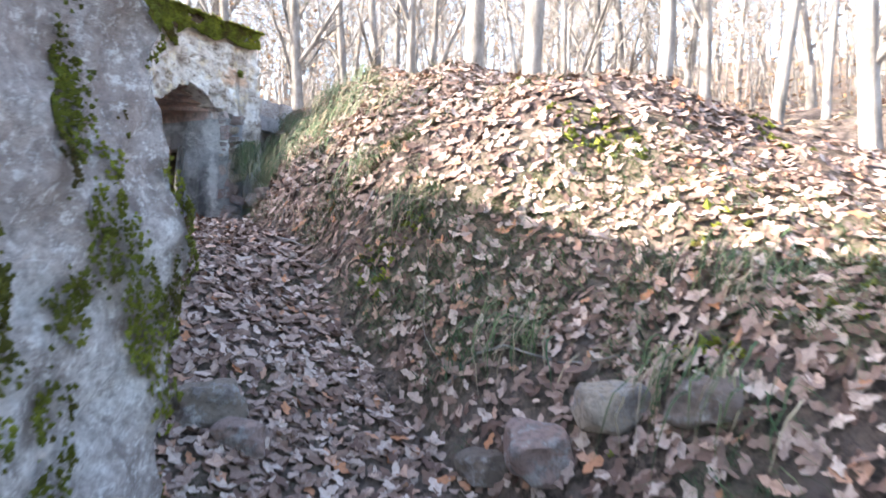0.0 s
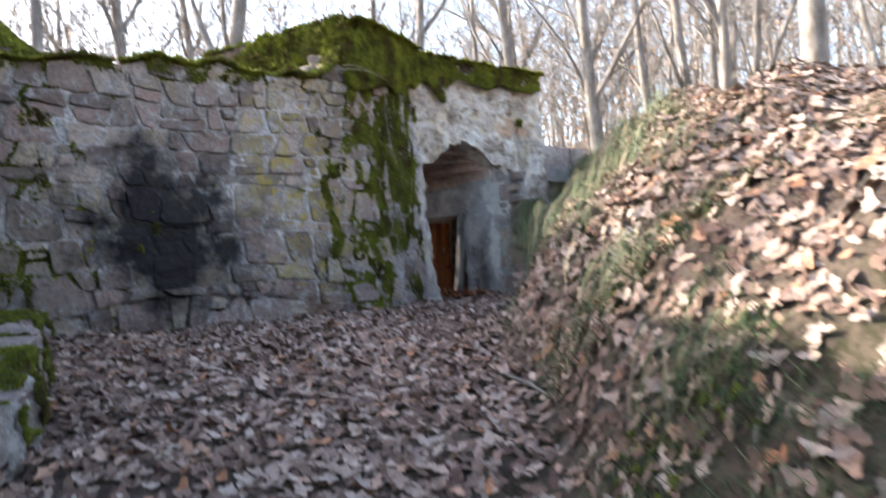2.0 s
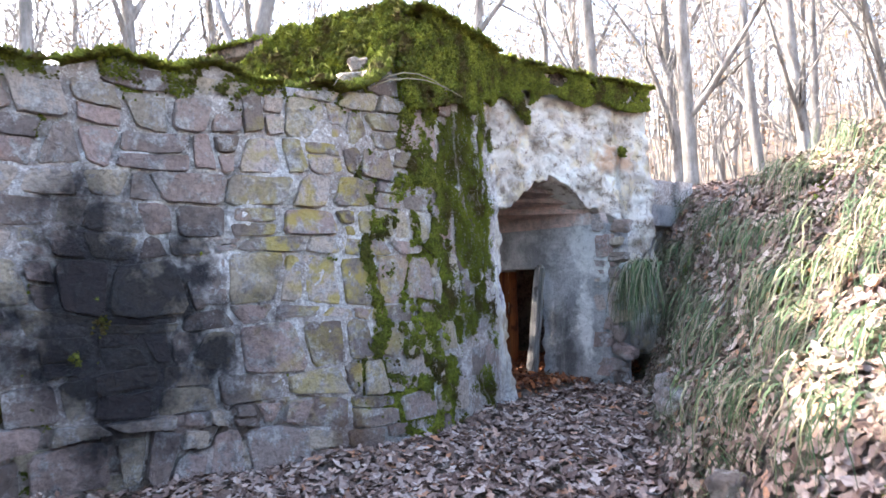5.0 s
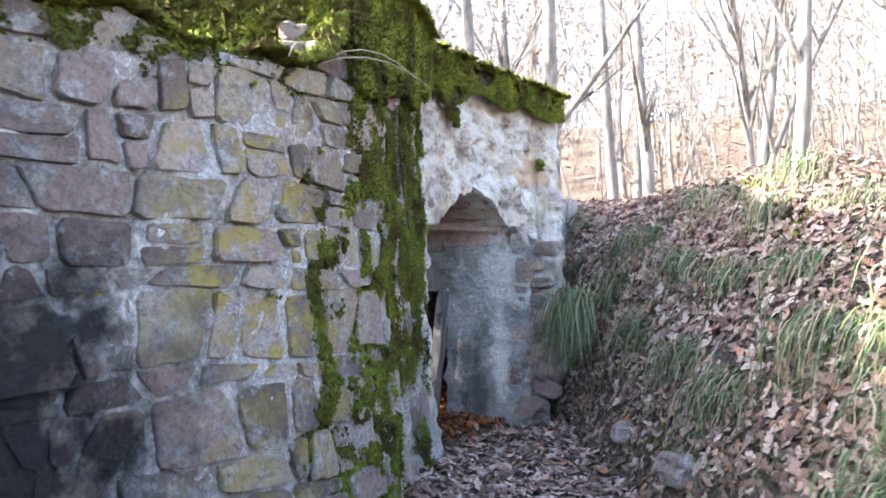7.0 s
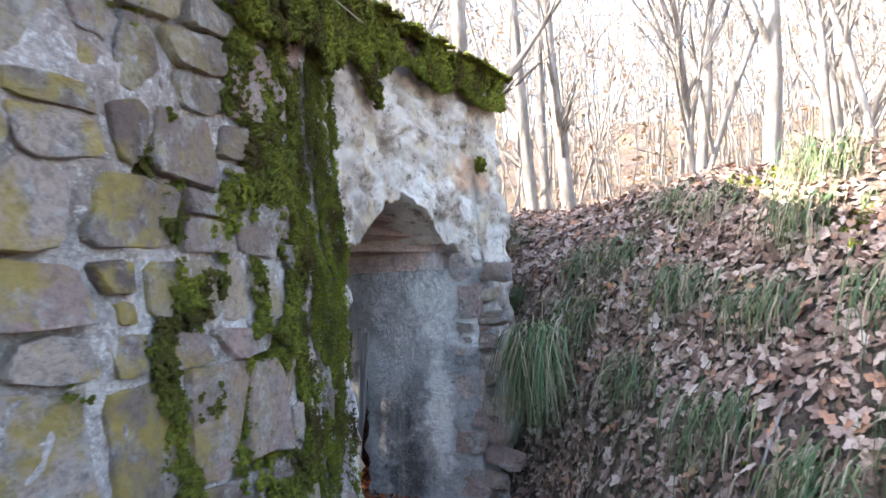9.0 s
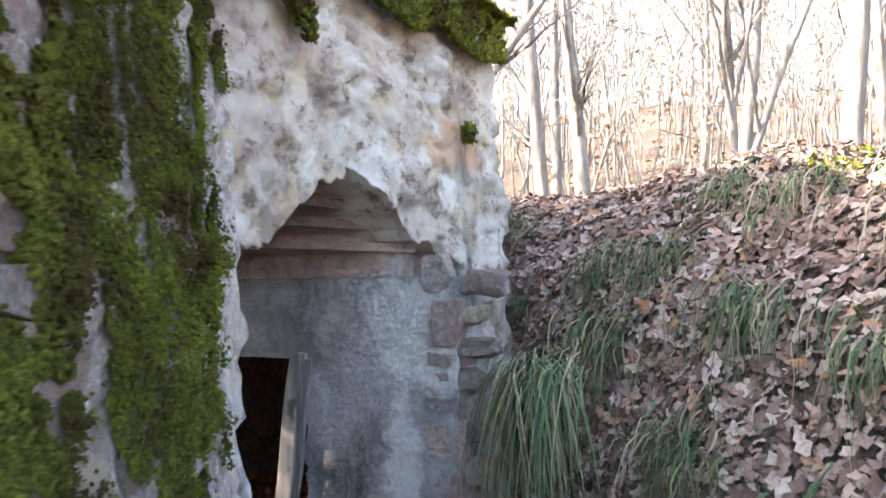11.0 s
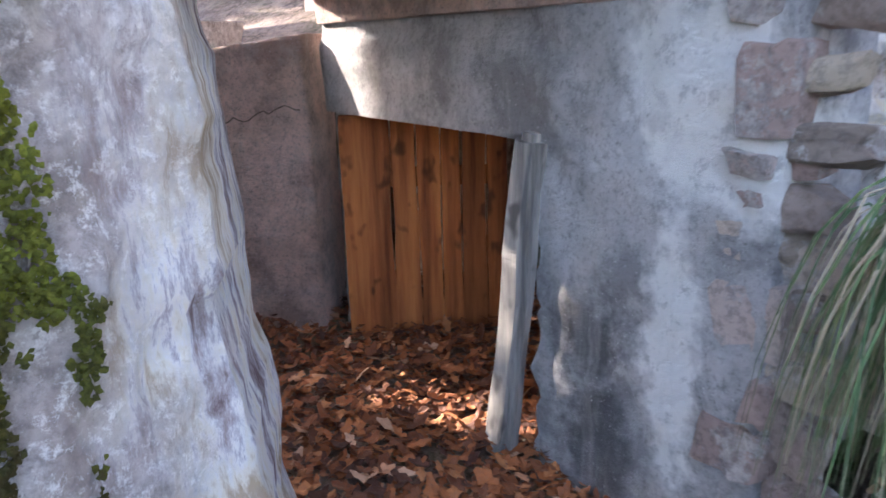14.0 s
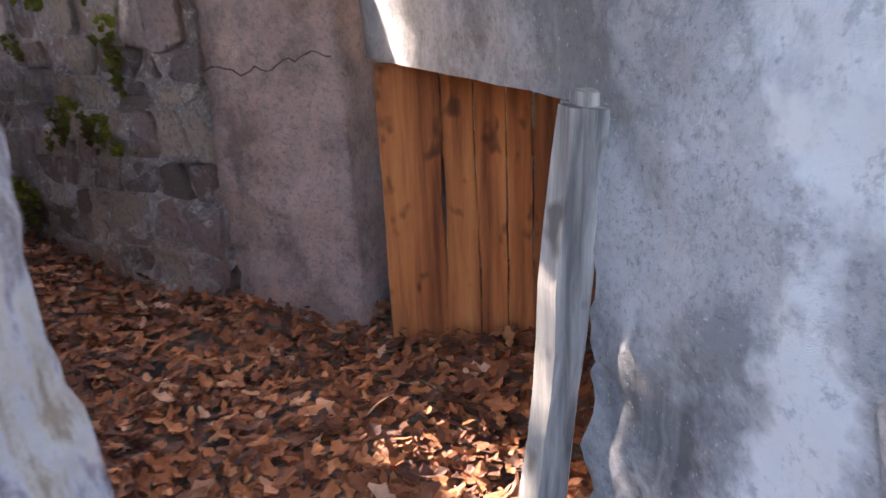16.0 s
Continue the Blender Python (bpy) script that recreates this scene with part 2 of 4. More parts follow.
# ---- lie of the land ----
FLOOR = [(-12, -1.2), (-3, -0.3), (0, 0.0), (2.5, 0.55), (3.1, 0.8), (4.4, 1.45), (6, 1.68), (8, 1.75), (10, 1.84), (14, 1.9), (40, 2.2)]
TOE = [(-10, 3.0), (0, 1.25), (2, 0.62), (2.8, 0.25), (4.2, -0.55), (5.4, -1.05), (6, -1.45), (8, -2.12), (10, -2.6), (11.3, -2.88), (12.2, -3.2), (13, -3.6), (30, -9)]
BANK = [(-10, 0.9), (0, 1.1), (3, 1.25), (6, 1.5), (8, 1.86), (10, 2.36), (11, 2.68), (13, 2.75), (30, 2.8)]
FACE = [(-5.72, 5.58), (-4.82, 7.1), (-4.22, 8.15), (-3.95, 8.95), (-3.9, 9.7), (-3.92, 10.2), (-3.72, 10.7), (-3.43, 11.2), (-2.92, 12.14)]
RETURN = [(-1.9, -3.0), (-1.1, 0.9), (-0.72, 1.95), (-1.0, 2.25), (-3.3, 4.15), (-5.72, 5.58)]


def behind(x, y):
    """Metres behind the masonry fronts (positive: on the hill's side)."""
    line = RETURN + FACE[1:] + [(-3.3, 13.2), (-6.3, 14.4)]
    best, side = 1e9, -1.0
    for (ax, ay), (bx, by) in zip(line, line[1:]):
        dx, dy = bx - ax, by - ay
        k = min(1, max(0, ((x - ax) * dx + (y - ay) * dy) / (dx * dx + dy * dy)))
        d = math.hypot(x - ax - k * dx, y - ay - k * dy)
        if d < best:
            best, side = d, 1.0 if dx * (y - ay) - dy * (x - ax) > 0 else -1.0
    return best * side


def step(a, b, x):
    k = min(1.0, max(0.0, (x - a) / (b - a)))
    return k * k * (3 - 2 * k)


def land(x, y):
    toe = lerp(TOE, y)
    s = 0.8 * y - 0.6 * min(x, toe)
    z = lerp(FLOOR, s)
    d = (x - toe) * 0.92
    if d > 0:
        h = lerp(BANK, y)
        z += h * (1 - math.exp(-d / 0.85)) - (0.24 + 0.14 * step(8, 4, y)) * max(0, d - 1.3) * (1 - step(4, 14, d)) - 1.5 * step(3, 14, d) * (1 - step(8, 13, y))
        z += bumpy((x, y, 3), 0.9, 0.22) * min(1, d * 2)
    z += bumpy((x, y, 0), 1.7, 0.06)
    if -8 < x < 1 and -3 < y < 14:
        b = behind(x, y)
    else:
        b = 2.0 if (x <= -8 and y < 14) or (x < -1.9 and y <= -3) else -1.0
    far = step(12.6, 15.0, y)
    if b > 0.12 and y < 9.3:
        high = lerp([(-8, 0.6), (1.5, 2.3), (4, 3.4), (5.2, 3.9), (6, 4.02), (7, 4.1), (9, 4.15)], y) + 0.25 * step(1, 3, b)
        z += (high - z) * step(0.12, 0.4, b)
        # unseen hump, added only to keep sun off the bank's lower slope
        z += 1.3 * math.exp(-((x + 6.6) ** 2 + (y - 4.5) ** 2) / 0.8) * step(0.3, 0.7, b)
        z += 1.3 * math.exp(-((x + 7.1) ** 2 + (y - 5.9) ** 2) / 1.0) * step(0.3, 0.7, b)
    elif b > 0.12:
        # unseen rise and block added in the west to trim the passage's sun beam
        z = 1.93 + max(2.68 * step(-8.7, -9.6, x), 3.0 * step(-8.0, -8.2, x) * step(-9.0, -8.7, x) * step(11.08, 11.01, y)) + bumpy((x, y, 0), 1.7, 0.06)
        z += (4.2 - z) * step(10.0, 9.5, y) if y < 10.0 else 0
        if x < -6.35 and y > 11.9:
            z += (max(3.3, z) - z) * min(1, (y - 11.9) / 0.35)
    if far > 0 and not (b > 0.12 and -6.35 < x and y < 14.2):
        z = z * (1 - far) + far * max(z, 4.15 + 0.035 * (y - 14) + 0.3 * noise.noise(Vector((x * 0.15, y * 0.15, 0))))
    z += 9.0 * step(19, 62, y + 0.35 * x) * step(-40, -8, x)
    r = math.hypot(x, y)
    return z - 0.00025 * max(0, r - 60) ** 1.5


def axis_steps(lo, a, b, hi, fine):
    mid = list(np.arange(a, b + 1e-6, fine))
    out, q = [], fine
    v = b
    while v < hi:
        q *= 1.22
        v += q
        out.append(v)
    pre, q, v = [], fine, a
    while v > lo:
        q *= 1.22
        v -= q
        pre.append(v)
    return pre[::-1] + mid + out


XS, YS = axis_steps(-400, -8.5, 4.5, 400, 0.1), axis_steps(-400, -1.5, 14.5, 500, 0.1)
gv = [(x, y, land(x, y)) for y in YS for x in XS]
n = len(XS)
gf = [(j * n + i, j * n + i + 1, (j + 1) * n + i + 1, (j + 1) * n + i) for j in range(len(YS) - 1) for i in range(n - 1)]
tagged(mesh_object("ground", gv, gf, SOIL, smooth=True), "dark forest soil with steep bank and trodden hollow", "ground", kind="structure")


# ---- masonry fronts ----
class Front:
    """A wall's face along a line in plan: place(l, z, out)."""

    def __init__(self, line, batter=0.05, foot=1.8):
        self.p = [Vector(q) for q in line]
        self.l = [0.0]
        for a, b in zip(self.p, self.p[1:]):
            self.l.append(self.l[-1] + (b - a).length)
        self.length, self.batter, self.foot = self.l[-1], batter, foot

    def plan(self, l):
        xs = float(np.interp(l, self.l, [q.x for q in self.p]))
        ys = float(np.interp(l, self.l, [q.y for q in self.p]))
        return Vector((xs, ys))

    def normal(self, l):
        d = (self.plan(min(self.length, l + 0.3)) - self.plan(max(0, l - 0.3))).normalized()
        return Vector((d.y, -d.x))

    def at_y(self, y):
        return float(np.interp(y, [q.y for q in self.p], self.l))

    def place(self, l, z, out=0.0):
        q = self.plan(l) + self.normal(l) * (out - self.batter * (z - self.foot))
        return Vector((q.x, q.y, z))


def core(name, front, l0, l1, bottom, top, thick, mat, end=None, rough=0.03, label="", cell=0.07, splay=0.0, relief=None):
    """A wall body with a rough front; bottom(l) and top(l) bound it, end(z) shifts its far end."""
    nl = max(2, int((l1 - l0) / cell))
    nz = max(2, int(2.8 / cell))
    verts, faces = [], []
    for side in (0, 1):
        for i in range(nl + 1):
            l = l0 + (l1 - l0) * i / nl
            a, b = bottom(l), top(l)
            for j in range(nz + 1):
                z = a + (b - a) * j / nz
                le = l + (end(z) * (i / nl) ** 3 if end else 0) + side * splay * (i / nl) ** 8
                o = bumpy((le * 1.0, z, 5), 3.5, rough) + bumpy((le, z, 9), 14, rough * 0.5) - 0.006
                if relief:
                    o += relief(le, z)
                verts.append(front.place(le, z, o if side == 0 else -thick + o))
    m = (nl + 1) * (nz + 1)
    k = nz + 1
    for i in range(nl):
        for j in range(nz):
            q = [i * k + j, (i + 1) * k + j, (i + 1) * k + j + 1, i * k + j + 1]
            faces.append(q)
            faces.append([m + v for v in q[::-1]])
    for i in range(nl):
        for j in (0, nz):
            faces.append([i * k + j, m + i * k + j, m + (i + 1) * k + j, (i + 1) * k + j][:: 1 if j == 0 else -1])
    for j in range(nz):
        for i in (0, nl):
            faces.append([i * k + j, i * k + j + 1, m + i * k + j + 1, m + i * k + j][:: 1 if i == 0 else -1])
    ob = mesh_object(name, verts, faces, mat, smooth=True)
    body = 2 * nl * nz
    ob.data.polygons.foreach_set("use_smooth", [i < body for i in range(len(faces))])
    return tagged(ob, label, "wall", kind="structure")


def cells(l0, l1, z0, z1, w, h, seed):
    """Roughly coursed rubble: uneven beds, stones of all lengths, some stacked in pairs."""
    rng = random.Random(seed)
    beds = [z0]
    while beds[-1] < z1:
        beds.append(beds[-1] + h * rng.uniform(0.65, 1.4))

    def bed(k, l):
        return beds[k] + 1.2 * h * noise.noise(Vector((l * 0.9, k * 3.7, seed))) * (0.75 if k % 2 else 0.45)

    for k in range(len(beds) - 1):
        l = l0 - rng.uniform(0, w)
        slant = 0.0
        while l < l1:
            r = l + w * rng.choice((0.45, 0.6, 0.8, 0.95, 1.1, 1.35))
            nxt = rng.uniform(-0.55, 0.55) * h
            split = rng.uniform(0.4, 0.6) if rng.random() < 0.22 else None
            for lo, hi in ((0.0, split), (split, 1.0)) if split else ((0.0, 1.0),):
                def spot(q, f, s0):
                    return (q + s0 * (f - 0.5), bed(k, q) * (1 - f) + bed(k + 1, q) * f)
                m = (l + r) / 2 + rng.uniform(-0.2, 0.2) * (r - l)
                poly = [spot(l, lo, slant), spot(m, lo, 0), spot(r, lo, nxt), spot(r, hi, nxt), spot(m, hi, 0), spot(l, hi, slant)]
                c = (sum(q[0] for q in poly) / 6, sum(q[1] for q in poly) / 6)
                cut = [rng.uniform(0.88, 1.04) if i not in (1, 4) else rng.uniform(0.94, 1.12) for i in range(6)]
                poly = [(c[0] + (q[0] - c[0]) * f, c[1] + (q[1] - c[1]) * f) for q, f in zip(poly, cut)]
                yield c, poly, rng
            l, slant = r, nxt


def lay_stones(front, parent, l0, l1, z0, z1, w, h, seed, inside, limit=300, gap=(0.001, 0.012), proud=(0.0, 0.024), near=lambda l: True):
    """Stones of a rubble face, each a part; those past the limit joined."""
    made, jv, jf = 0, [], []
    for p, poly, rng in cells(l0, l1, z0, z1, w, h, seed):
        if not inside(*p):
            continue
        c = (sum(q[0] for q in poly) / len(poly), sum(q[1] for q in poly) / len(poly))
        g, up = rng.uniform(*gap), rng.uniform(*proud)
        ring = []
        mid = sum(math.hypot(q[0] - c[0], q[1] - c[1]) for q in poly) / len(poly)
        for i, q in enumerate(poly):
            nxt = poly[(i + 1) % len(poly)]
            for k in (0.14, 0.86):
                e = (q[0] + (nxt[0] - q[0]) * k, q[1] + (nxt[1] - q[1]) * k)
                sc = max(0.4, 1 - (g + rng.uniform(0, 0.022)) / mid)
                ring.append((c[0] + (e[0] - c[0]) * sc, c[1] + (e[1] - c[1]) * sc))
        tilt = rng.uniform(-0.06, 0.06), rng.uniform(-0.09, 0.09)
        levels = ((1.02, -0.07), (1.0, up - 0.012), (0.965, up))
        vs = []
        for sc, o in levels:
            for q in ring:
                a = (c[0] + (q[0] - c[0]) * sc, c[1] + (q[1] - c[1]) * sc)
                oo = o + (tilt[0] * (a[0] - c[0]) + tilt[1] * (a[1] - c[1]) if o > 0 else 0) + rng.uniform(-0.003, 0.003)
                vs.append(front.place(a[0], a[1], oo + bumpy((a[0], a[1], 5), 3.5, 0.03)))
        vs.append(front.place(c[0], c[1], up * 1.08 + bumpy((c[0], c[1], 5), 3.5, 0.03)))
        m = len(ring)
        fs = [[k * m + i, k * m + (i + 1) % m, (k + 1) * m + (i + 1) % m, (k + 1) * m + i] for k in (0, 1) for i in range(m)]
        fs += [[2 * m + i, 2 * m + (i + 1) % m, 3 * m] for i in range(m)]
        if made < limit and near(p[0]):
            made += 1
            mesh_object("stone", vs, fs, STONE, parent, False)
        else:
            b = len(jv)
            jv += vs
            jf += [[b + i for i in f] for f in fs]
    if jv:
        ob = mesh_object("stones", jv, jf, STONE_JOINED, parent, False)
        ob["kind"] = "stuff"


MAIN = Front(FACE)
L_JAMB, L_RIGHT = MAIN.at_y(10.2), MAIN.at_y(11.42)


def main_top(l):
    y = MAIN.plan(l).y
    return lerp([(5.6, 4.08), (6.0, 4.1), (7.0, 4.24), (8.2, 4.24), (8.55, 4.42), (8.8, 4.85), (9.2, 4.95), (13, 4.98)], y) + bumpy((l, 0, 2), 3, 0.05)


def arch(l):
    y = MAIN.plan(l).y
    return lerp([(10.0, 3.5), (10.2, 3.6), (10.38, 3.62), (10.52, 3.77), (10.65, 3.87), (10.88, 3.94), (11.12, 3.82), (11.28, 3.68), (11.52, 3.62), (11.67, 3.54), (11.72, 2.2), (13, 2.2)], y) + bumpy((l, 1, 2), 9, 0.05) + bumpy((l, 1, 6), 31, 0.02)


def jamb(z):
    return 0.11 - 0.06 * (z - 1.8) + 0.05 * noise.noise(Vector((3, 0, z * 2.3))) + 0.014 * noise.noise(Vector((3, 0, z * 11)))


def wall_relief(l, z):
    """Smeared pointing, washed-out joints, and the lumpy broken end by the doorway."""
    y = MAIN.plan(l).y
    k = step(9.15, 9.7, y)
    o = (1 - k) * 0.018 * noise.fractal(Vector((l * 4.5, z * 5.5, 21)), 0.8, 2.0, 3)
    if noise.noise(Vector((l * 1.7, z * 2.2, 40))) > 0.12 and k < 0.5:
        o -= 0.028
    run = noise.noise(Vector((l * 6, z * 0.9, 51))) + 0.6 * noise.noise(Vector((l * 13, z * 2.0, 52)))
    crust = 0.022 if noise.fractal(Vector((l * 3.5, z * 1.6, 54)), 0.7, 2.0, 4) > 0.08 else 0.0
    return o + k * (0.025 * run + crust + 0.02 * noise.fractal(Vector((l * 10, z * 9, 53)), 0.6, 2.0, 4))


def wall_skin(l, z):
    return bumpy((l, z, 5), 3.5, 0.03) + wall_relief(l, z)


def head_relief(l, z):
    flake = noise.fractal(Vector((l * 2.4, z * 3.0, 61)), 0.8, 2.0, 4)
    return (0.022 if flake > 0.05 else -0.004) + 0.012 * noise.fractal(Vector((l * 8, z * 10, 62)), 0.8, 2.0, 3)


front_wall = core("wall_front", MAIN, 0.0, L_JAMB, lambda l: 1.4, lambda l: main_top(l), 0.55, MORTAR, jamb, splay=0.22, label="lime-mortared rubble stone wall blackened with soot", cell=0.035, relief=wall_relief)
head_wall = core("wall_head", MAIN, L_JAMB - 0.1, MAIN.length, arch, main_top, 0.45, COAT, None, 0.05, "pale flaking render above a broken doorway", 0.03, relief=head_relief)
BACK = Front(RETURN, 0.02, 1.0)


def back_top(l):
    return lerp([(-3, 2.2), (1.9, 2.9), (3, 3.05), (4.2, 3.5), (5.2, 4.0), (5.6, 4.08)], BACK.plan(l).y)


return_wall = core("wall_return", BACK, 0.0, BACK.length, lambda l: lerp(FLOOR, 0.8 * BACK.plan(l).y - 0.6 * BACK.plan(l).x) - 0.4, back_top, 0.6, MORTAR, None, 0.06, "plastered rubble stone wall with lichen and moss", 0.05, relief=lambda l, z: 0.03 * noise.fractal(Vector((l * 5, z * 5, 71)), 0.7, 2.0, 4))

def tube(path, radii, sides=6):
    vs, fs = [], []
    for i, p in enumerate(path):
        d = (path[min(i + 1, len(path) - 1)] - path[max(i - 1, 0)]).normalized()
        a = d.orthogonal().normalized()
        b = d.cross(a)
        for k in range(sides):
            t = 2 * math.pi * k / sides
            vs.append(p + (a * math.cos(t) + b * math.sin(t)) * radii[i])
    for i in range(len(path) - 1):
        for k in range(sides):
            fs.append([i * sides + k, i * sides + (k + 1) % sides, (i + 1) * sides + (k + 1) % sides, (i + 1) * sides + k])
    return vs, fs



# ---- concrete doorway and vestibule ----
DOOR_U, DOOR_N = Vector((0.924, -0.382, 0)), Vector((-0.382, -0.924, 0))
DOOR_O = Vector((-4.08, 11.63, 0))


def on_door(u, out, z):
    q = DOOR_O + DOOR_U * u + DOOR_N * out
    return Vector((q.x, q.y, z))


def slab_wall(name, u0, u1, z0, z1, thick, mat, label, out=0.0, category="wall", rough=0.012, boards=0.19, edge=0.0, cell=0.05):
    """A concrete body in the doorway's plane with shuttering-board ridges and a ragged far edge."""
    nu, nz = max(2, int((u1 - u0) / cell)), max(2, int((z1 - z0) / cell))
    verts, faces = [], []
    for side in (0, 1):
        for i in range(nu + 1):
            for j in range(nz + 1):
                z = z0 + (z1 - z0) * j / nz
                u = u0 + (u1 - u0) * i / nu
                if edge and i == 0:
                    u += edge * noise.noise(Vector((1, 2, z * 9))) + 0.5 * edge * noise.noise(Vector((1, 7, z * 30)))
                o = bumpy((u, z, 4), 6, rough)
                if boards:
                    o += 0.008 * (hash((int(z / boards) * 7919) % 13) % 5 - 2) - (0.008 if (z / boards) % 1 < 0.12 else 0)
                verts.append(on_door(u, out + (o if side == 0 else -thick), z))
    k, m = nz + 1, (nu + 1) * (nz + 1)
    for i in range(nu):
        for j in range(nz):
            q = [i * k + j, (i + 1) * k + j, (i + 1) * k + j + 1, i * k + j + 1]
            faces += [q, [m + v for v in q[::-1]]]
    for i in range(nu):
        for j in (0, nz):
            faces.append([i * k + j, m + i * k + j, m + (i + 1) * k + j, (i + 1) * k + j])
    for j in range(nz):
        for i in (0, nu):
            faces.append([i * k + j, i * k + j + 1, m + i * k + j + 1, m + i * k + j])
    return tagged(mesh_object(name, verts, faces, mat), label, category, kind="structure")


east_wall = slab_wall("wall_door_east", 0.0, 0.86, 1.4, 3.5, 0.35, CONCRETE, "grey concrete door wall with dark patches", edge=0.05, boards=0, rough=0.02, cell=0.035)
slab_wall("lintel", -1.66, 0.04, 3.08, 3.5, 0.33, CONCRETE, "grey board-marked concrete lintel over the doorway", out=-0.004)
slab_wall("lintel_upper", -1.66, 0.56, 3.504, 4.3, 0.3, PINK_CONCRETE, "brown board-marked concrete above the lintel", out=0.02)
WEST = Front([(-6.38, 11.94), (-6.03, 11.99), (-5.63, 12.17)], 0.0)
core("wall_door_west", WEST, 0, WEST.length, lambda l: 1.4, lambda l: 3.46 - 0.12 * (WEST.length - l), 0.4, PINK_CONCRETE, None, 0.012, "pinkish board-marked concrete wall with a long crack", 0.03, relief=lambda l, z: 0.035 * noise.noise(Vector((int((z + 0.05 * l) / 0.27) * 5.3, 0, 0))) + 0.014 * max(0, noise.noise(Vector((l * 30, z * 30, 2)))) * step(0.55, 0.62, l) - 0.05 * step(0.3, 0.0, l) * max(0, noise.fractal(Vector((l * 4, z * 5, 3)), 0.7, 2, 3)))
crack_line = [WEST.place(0.01 + 0.74 * i / 27, 3.03 + 0.06 * i / 27 + 0.09 * noise.fractal(Vector((i * 0.14, 3, 0)), 1.0, 2, 3), 0.008) for i in range(28)]
kv, kf = tube(crack_line, [0.003 + 0.004 * abs(noise.noise(Vector((i * 0.8, 0, 0)))) for i in range(28)], 4)
tagged(mesh_object("crack", kv, kf, SOIL), "long dark crack across the concrete wall", "crack", kind="structure")
slab_wall("door_jamb", -1.656, -1.56, 1.4, 3.08, 0.3, CONCRETE, "grey concrete door jamb with a worn edge", out=-0.06, boards=0)

# vestibule ceiling, stepped shutter boards rising to the front
verts, faces = [], []
steps = 4
for i in range(steps):
    a, b = i / steps, (i + 1) / steps
    for (k, z) in ((a, 3.62 + 0.36 * a + 0.012 * (i % 2)), (b, 3.62 + 0.36 * b + 0.012 * (i % 2))):
        for u in (0.0, 1.0):
            back = on_door(-1.75 + 2.4 * u, 0.0, z)
            front_pt = MAIN.place(L_JAMB - 0.55 + 1.95 * u, z, -0.3)
            q = back.lerp(front_pt, k)
            verts.append((q.x, q.y, z))
            verts.append((q.x, q.y, z + 0.3))
    o = i * 8
    faces += [[o, o + 2, o + 6, o + 4], [o + 1, o + 5, o + 7, o + 3], [o, o + 1, o + 3, o + 2], [o + 4, o + 6, o + 7, o + 5], [o, o + 4, o + 5, o + 1], [o + 2, o + 3, o + 7, o + 6]]
tagged(mesh_object("ceiling", verts, faces, PINK_CONCRETE), "brown board-marked concrete ceiling of the entrance", "ceiling", kind="structure")

# dark chamber behind the doorway
for nm, pts in (("wall_chamber_east", ((0.12, -0.36), (0.12, -2.4))), ("wall_chamber_north", ((0.2, -2.4), (-2.4, -2.4))), ("wall_chamber_west", ((-2.3, -0.45), (-2.3, -2.4)))):
    (ua, oa), (ub, ob_) = pts
    a, b = on_door(ua, oa, 0), on_door(ub, ob_, 0)
    fr = Front([(b.x, b.y), (a.x, a.y)] if nm != "wall_chamber_north" else [(b.x, b.y), (a.x, a.y)], 0.0)
    w = core(nm, fr, 0, fr.length, lambda l: 1.4, lambda l: 4.2, -0.3 if nm == "wall_chamber_east" else 0.3, MORTAR, None, 0.04, "dark damp masonry wall of the chamber", 0.14)
    if nm == "wall_chamber_north":
        lay_stones(fr, w, 0.2, fr.length - 0.2, 1.8, 3.4, 0.34, 0.24, 55, lambda l, z: True, 60)
cv = [on_door(u, o, z) for z in (3.6, 3.85) for u, o in ((-2.5, -0.3), (0.3, -0.3), (0.3, -2.6), (-2.5, -2.6))]
cf = [(0, 1, 2, 3), (7, 6, 5, 4), (0, 4, 5, 1), (1, 5, 6, 2), (2, 6, 7, 3), (3, 7, 4, 0)]
tagged(mesh_object("ceiling_chamber", cv, cf, CONCRETE), "bare concrete chamber ceiling", "ceiling", kind="structure")

# rubble wall at the passage's far side, open to the sky above
SIDE = Front([(-10.5, 11.55), (-8.5, 11.62), (-7.2, 11.72), (-6.33, 11.9)], 0.03)


def side_top(l):
    return lerp([(-10.5, 3.5), (-8, 3.5), (-6.3, 3.55)], SIDE.plan(l).x) + bumpy((l, 4, 4), 2, 0.15)


side_wall = core("wall_passage", SIDE, 0, SIDE.length, lambda l: 1.4, side_top, 0.6, MORTAR, None, 0.06, "dark mossy rubble wall of the side passage")
lay_stones(SIDE, side_wall, 0.1, SIDE.length, 1.8, 4.4, 0.3, 0.2, 77, lambda l, z: z < side_top(l) - 0.1, 200)

# roof slab, set level, with ragged edge; unseen west part added to block sun
ROOF = [(-4.2, 8.75), (-4.1, 9.7), (-4.08, 10.2), (-3.92, 10.7), (-3.63, 11.2), (-3.08, 12.2), (-3.4, 13.2), (-6.2, 14.6), (-6.4, 12.9), (-5.4, 12.4), (-5.0, 12.15), (-4.9, 11.4), (-6.6, 11.5), (-8.3, 11.62), (-8.3, 9.2), (-5.2, 8.75)]
rv, rf = [], []
fine = []
for (ax, ay), (bx, by) in zip(ROOF, ROOF[1:] + ROOF[:1]):
    for k in range(8):
        fine.append((ax + (bx - ax) * k / 8, ay + (by - ay) * k / 8))
